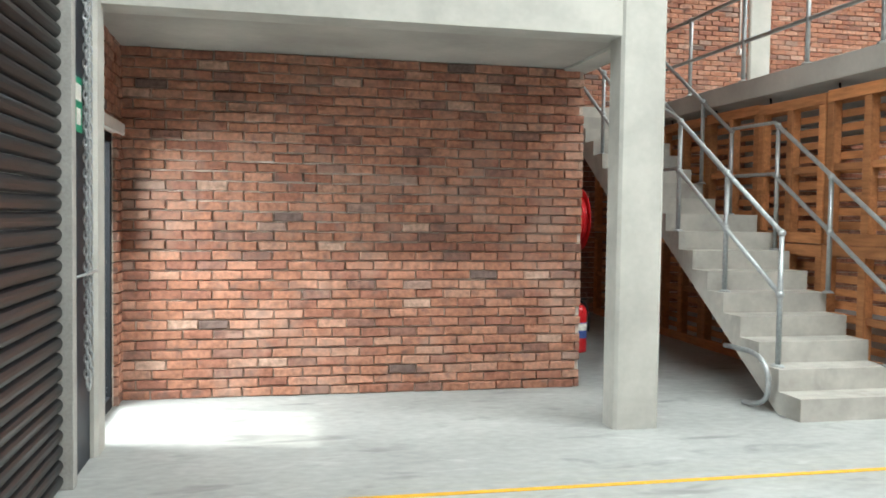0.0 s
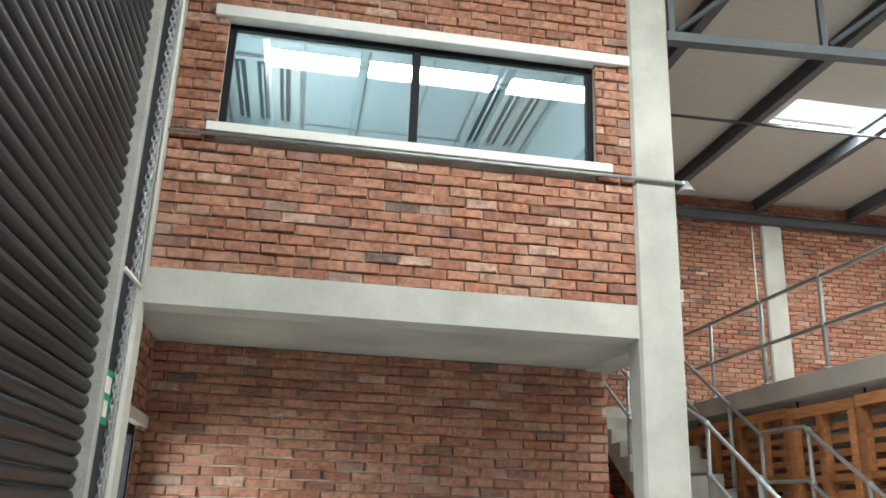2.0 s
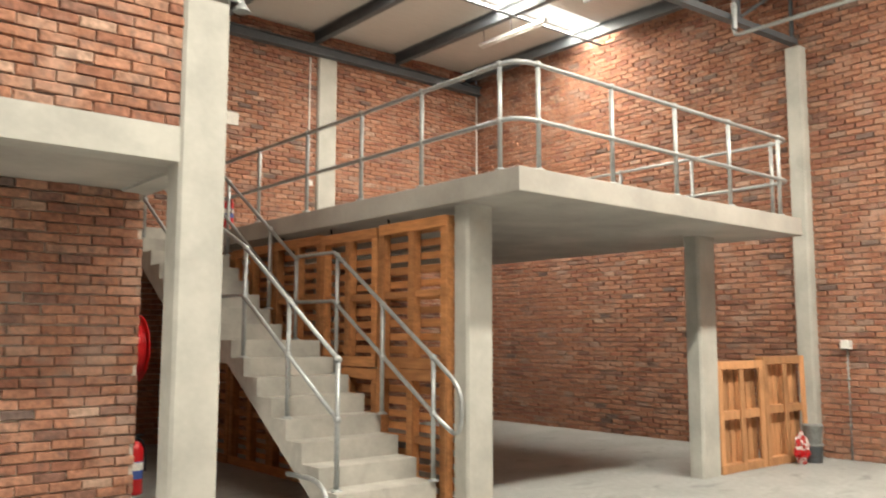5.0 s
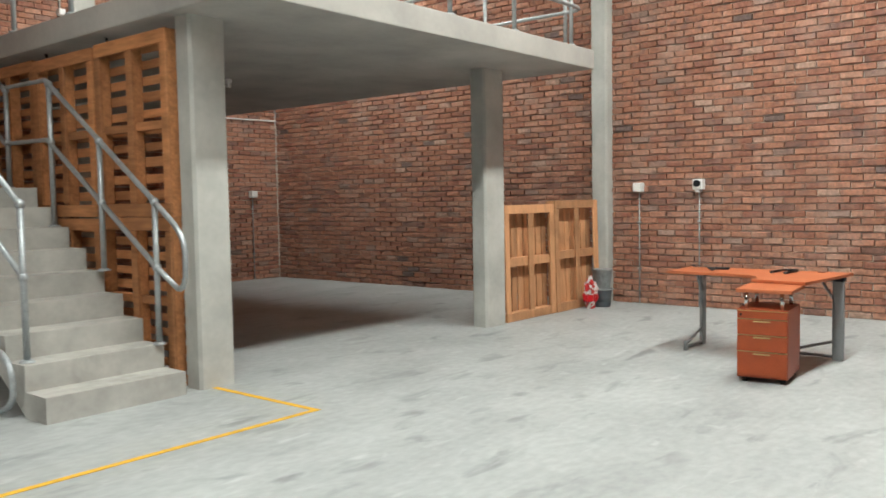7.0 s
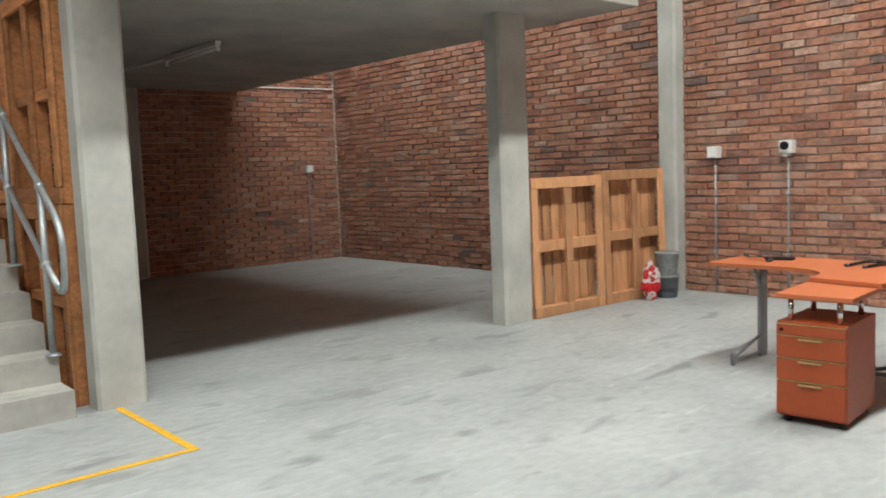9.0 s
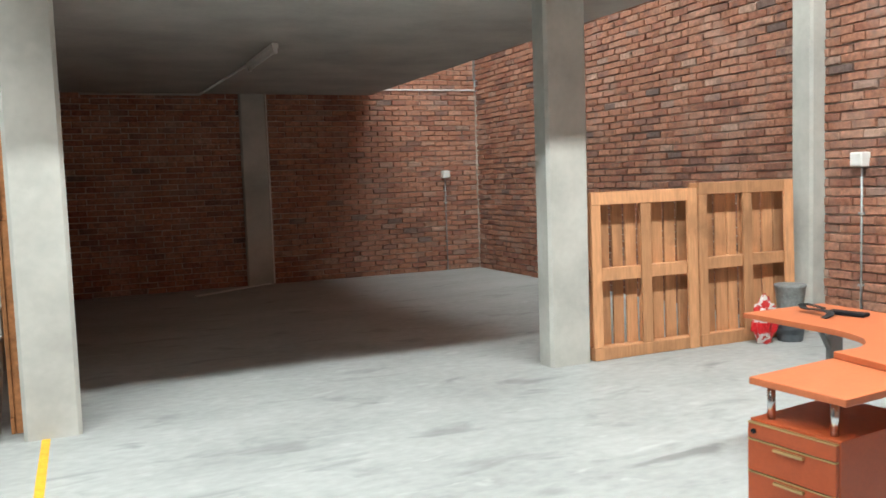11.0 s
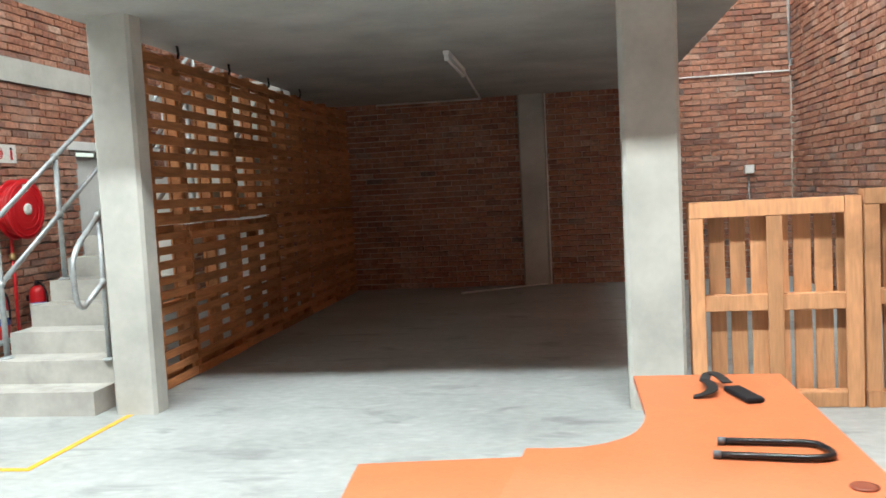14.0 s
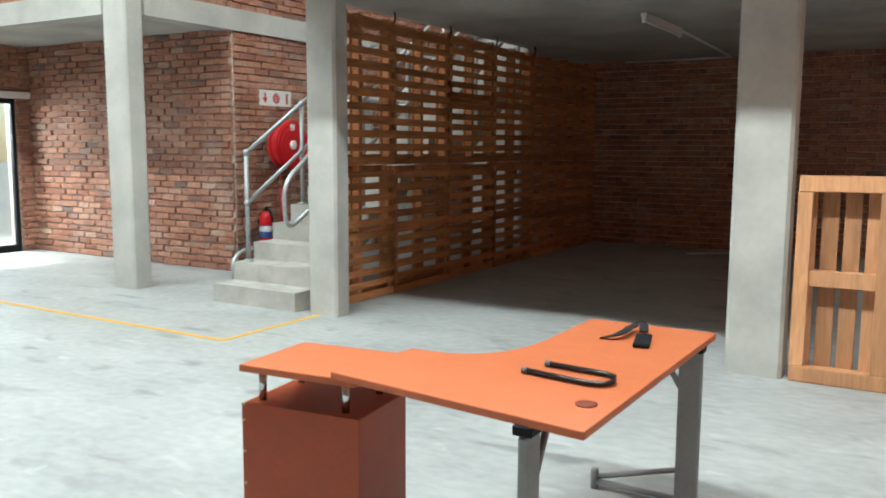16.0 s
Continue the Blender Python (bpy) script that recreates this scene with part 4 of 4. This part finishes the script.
def extinguisher(m, label):
    t = thing("fire_extinguisher", label, "extinguisher", m, "fire extinguishers")
    part("cylinder", lathe([(0.07, 0), (0.078, 0.012), (0.078, 0.36), (0.06, 0.41), (0.025, 0.435)], 22), RED, t)
    part("valve", lathe([(0.022, 0.436), (0.022, 0.47)], 12), BLACK, t)
    part("lever", block(-0.015, 0.075, -0.012, 0.012, 0.472, 0.485, 0.004), BLACK, t)
    part("hose", tube(curve((0.02, 0, 0.455), (0.12, 0, 0.44), (0.098, 0, 0.18), 8), 0.01, 8), BLACK, t)
    part("label", lathe([(0.0785, 0.13), (0.079, 0.131), (0.079, 0.27), (0.0785, 0.271)], 22), BLUE, t, "blue and white instruction label")
    part("label_band", lathe([(0.0795, 0.2), (0.0796, 0.201), (0.0796, 0.262), (0.0795, 0.263)], 22), PALE, t)
    part("wall_hook", block(-0.115, -0.079, -0.02, 0.02, 0.28, 0.34, 0.003), BLACK, t)
    return t


extinguisher(pose(sx + 0.12, 1.78, 0.24), "red fire extinguisher hung low on the brick wall by the reel")
extinguisher(pose(sx + 0.12, 2.35, 0.24), "red fire extinguisher hung beside the reel supply pipe")
extinguisher(pose(3.42, BACK - 0.11, 3.2, 0, 0, -90), "red fire extinguisher hung on the wall above the stair")
solid("notice_board", block(0, 0.26, -0.012, 0, 0, 0.2, 0.002), PALE, "small white notice high on the brick wall", "sign", m=pose(3.33, BACK - 0.012, 4.82))

# ---- floor line ----
yl = thing("floor_line", "worn yellow painted walkway line on the concrete floor", "floor marking")
yl["kind"] = "structure"
part("line", block(LEFT + 0.15, 2.68, -1.105, -1.06, 0.0005, 0.003), YELLOW, yl)
part("line", block(2.635, 2.68, -1.0585, 0.008, 0.0005, 0.003), YELLOW, yl)

# ---- beside the shutter ----
ex = thing("exit_sign", "green exit sign with a white running symbol", "sign", pose(-3.342, -0.53, 1.88, 0, 0, 90))
part("plate", block(0, 0.2, -0.006, 0, 0, 0.3, 0.002), GREEN, ex)
part("symbol", block(0.05, 0.15, -0.008, -0.0065, 0.04, 0.13, 0.0005), PALE, ex)
part("symbol", block(0.03, 0.17, -0.008, -0.0065, 0.17, 0.26, 0.0005), PALE, ex)


def chain(x, y, z0, z1):
    bm = bmesh.new()
    k, z = 0, z0
    while z < z1:
        pts = []
        for j in range(8):
            a = j * math.tau / 8
            c, s = 0.015 * math.cos(a), 0.030 * math.sin(a)
            pts.append((x + (c if k % 2 else 0), y + (0 if k % 2 else c), z + s))
        tube(pts, 0.0055, 5, bm, closed=True)
        z += 0.043
        k += 1
    return bm


ch = thing("hoist_chain", "galvanised hand chain hanging beside the roller shutter", "chain")
tagged(part("chain_strand", chain(-3.31, -0.36, 0.5, 5.6), GALV, ch), kind="stuff")
tagged(part("chain_strand", chain(-3.31, -0.27, 0.5, 5.6), GALV, ch), kind="stuff")
part("loop_end", tube(curve((-3.31, -0.36, 0.49), (-3.31, -0.315, 0.40), (-3.31, -0.27, 0.49), 8), 0.008, 6), GALV, ch)
part("chain_hook", tube([(-3.32, -0.6, 1.10), (-3.29, -0.45, 1.11), (-3.29, -0.18, 1.11)], 0.009, 6), GALV, ch)
solid("conduit", tube([(-3.285, -0.215, 2.73), (-3.285, -0.215, ROOF - 0.02)], 0.014, 8), PLASTIC, "white conduit up the side column", "conduit")
solid("conduit", tube([(-3.31, -0.6, 2.73), (-3.285, -0.215, 2.72)], 0.014, 8), PLASTIC, "short white conduit across the shutter gap", "conduit")
solid("conduit", tube([(-3.33, -0.02, 3.87), (0.36, -0.02, 3.87)], 0.013, 8), GALV, "grey conduit along the wall below the window sill", "conduit")
fl = thing("flood_light", "small grey flood light at the end of the conduit", "lamp")
part("housing", lathe([(0.016, 0.02), (0.022, 0.0), (0.05, -0.045), (0.062, -0.06), (0.06, -0.066)], 16), GALV, fl, m=pose(0.40, -0.02, 3.865))
part("bracket", block(0.36, 0.39, -0.035, -0.005, 3.855, 3.885, 0.004), GALV, fl)
tb = thing("roof_batten_lamp", "white fluorescent batten hung under the purlins", "lamp")
part("batten", block(6.97, 7.03, 3.2, 4.7, ROOF - 0.30, ROOF - 0.24, 0.005), PLASTIC, tb)
part("tube", tube([(7.0, 3.25, ROOF - 0.325), (7.0, 4.65, ROOF - 0.325)], 0.014), PLASTIC, tb)
for y in (3.95, 4.6):
    part("hanger", tube([(7.0, y, ROOF - 0.24), (7.0, y, ROOF + 0.001)], 0.006, 6), STEEL, tb)

# ---- pipe drop by the truss, joint in the wall corner, ties of the screen ----
drop = thing("roof_pipe", "galvanised pipe dropping from the roof beside the truss", "pipe")
px, py = 6.95, 0.02
part("pipe", tube([(px, 2.4, 6.40), (px, py + 0.05, 6.40)] + curve((px, py + 0.05, 6.40), (px, py, 6.40), (px, py, 6.35), 4) + [(px, py, 5.27)] + curve((px, py, 5.27), (px, py, 5.22), (px, py - 0.05, 5.22), 4) + [(px, FRONT + 0.05, 5.22)], 0.024), GALV, drop)
part("coupling", lathe([(0.033, -0.16), (0.035, -0.15), (0.035, 0.15), (0.033, 0.16)], 12), GALV, drop, m=pose(px, py, 5.46))
for y in (2.2, 0.9):
    part("hanger", tube([(px, y, 6.40), (px, y, ROOF + 0.001)], 0.008, 6), STEEL, drop)
structure("corner_joint", block(RIGHT - 0.022, RIGHT - 0.004, BACK - 0.022, BACK - 0.004, 0, 2.7, 0.004), MORTAR, "pale mortar joint smeared down the wall corner", "joint")
for y in (1.23, 2.26, 3.29, 4.33):
    solid("wire_tie", tube([(2.60, y, 2.57), (2.608, y, 2.61), (2.60, y, SLAB0 + 0.002)], 0.011, 6), BLACK, "black wire tie holding a pallet to the slab", "tie")
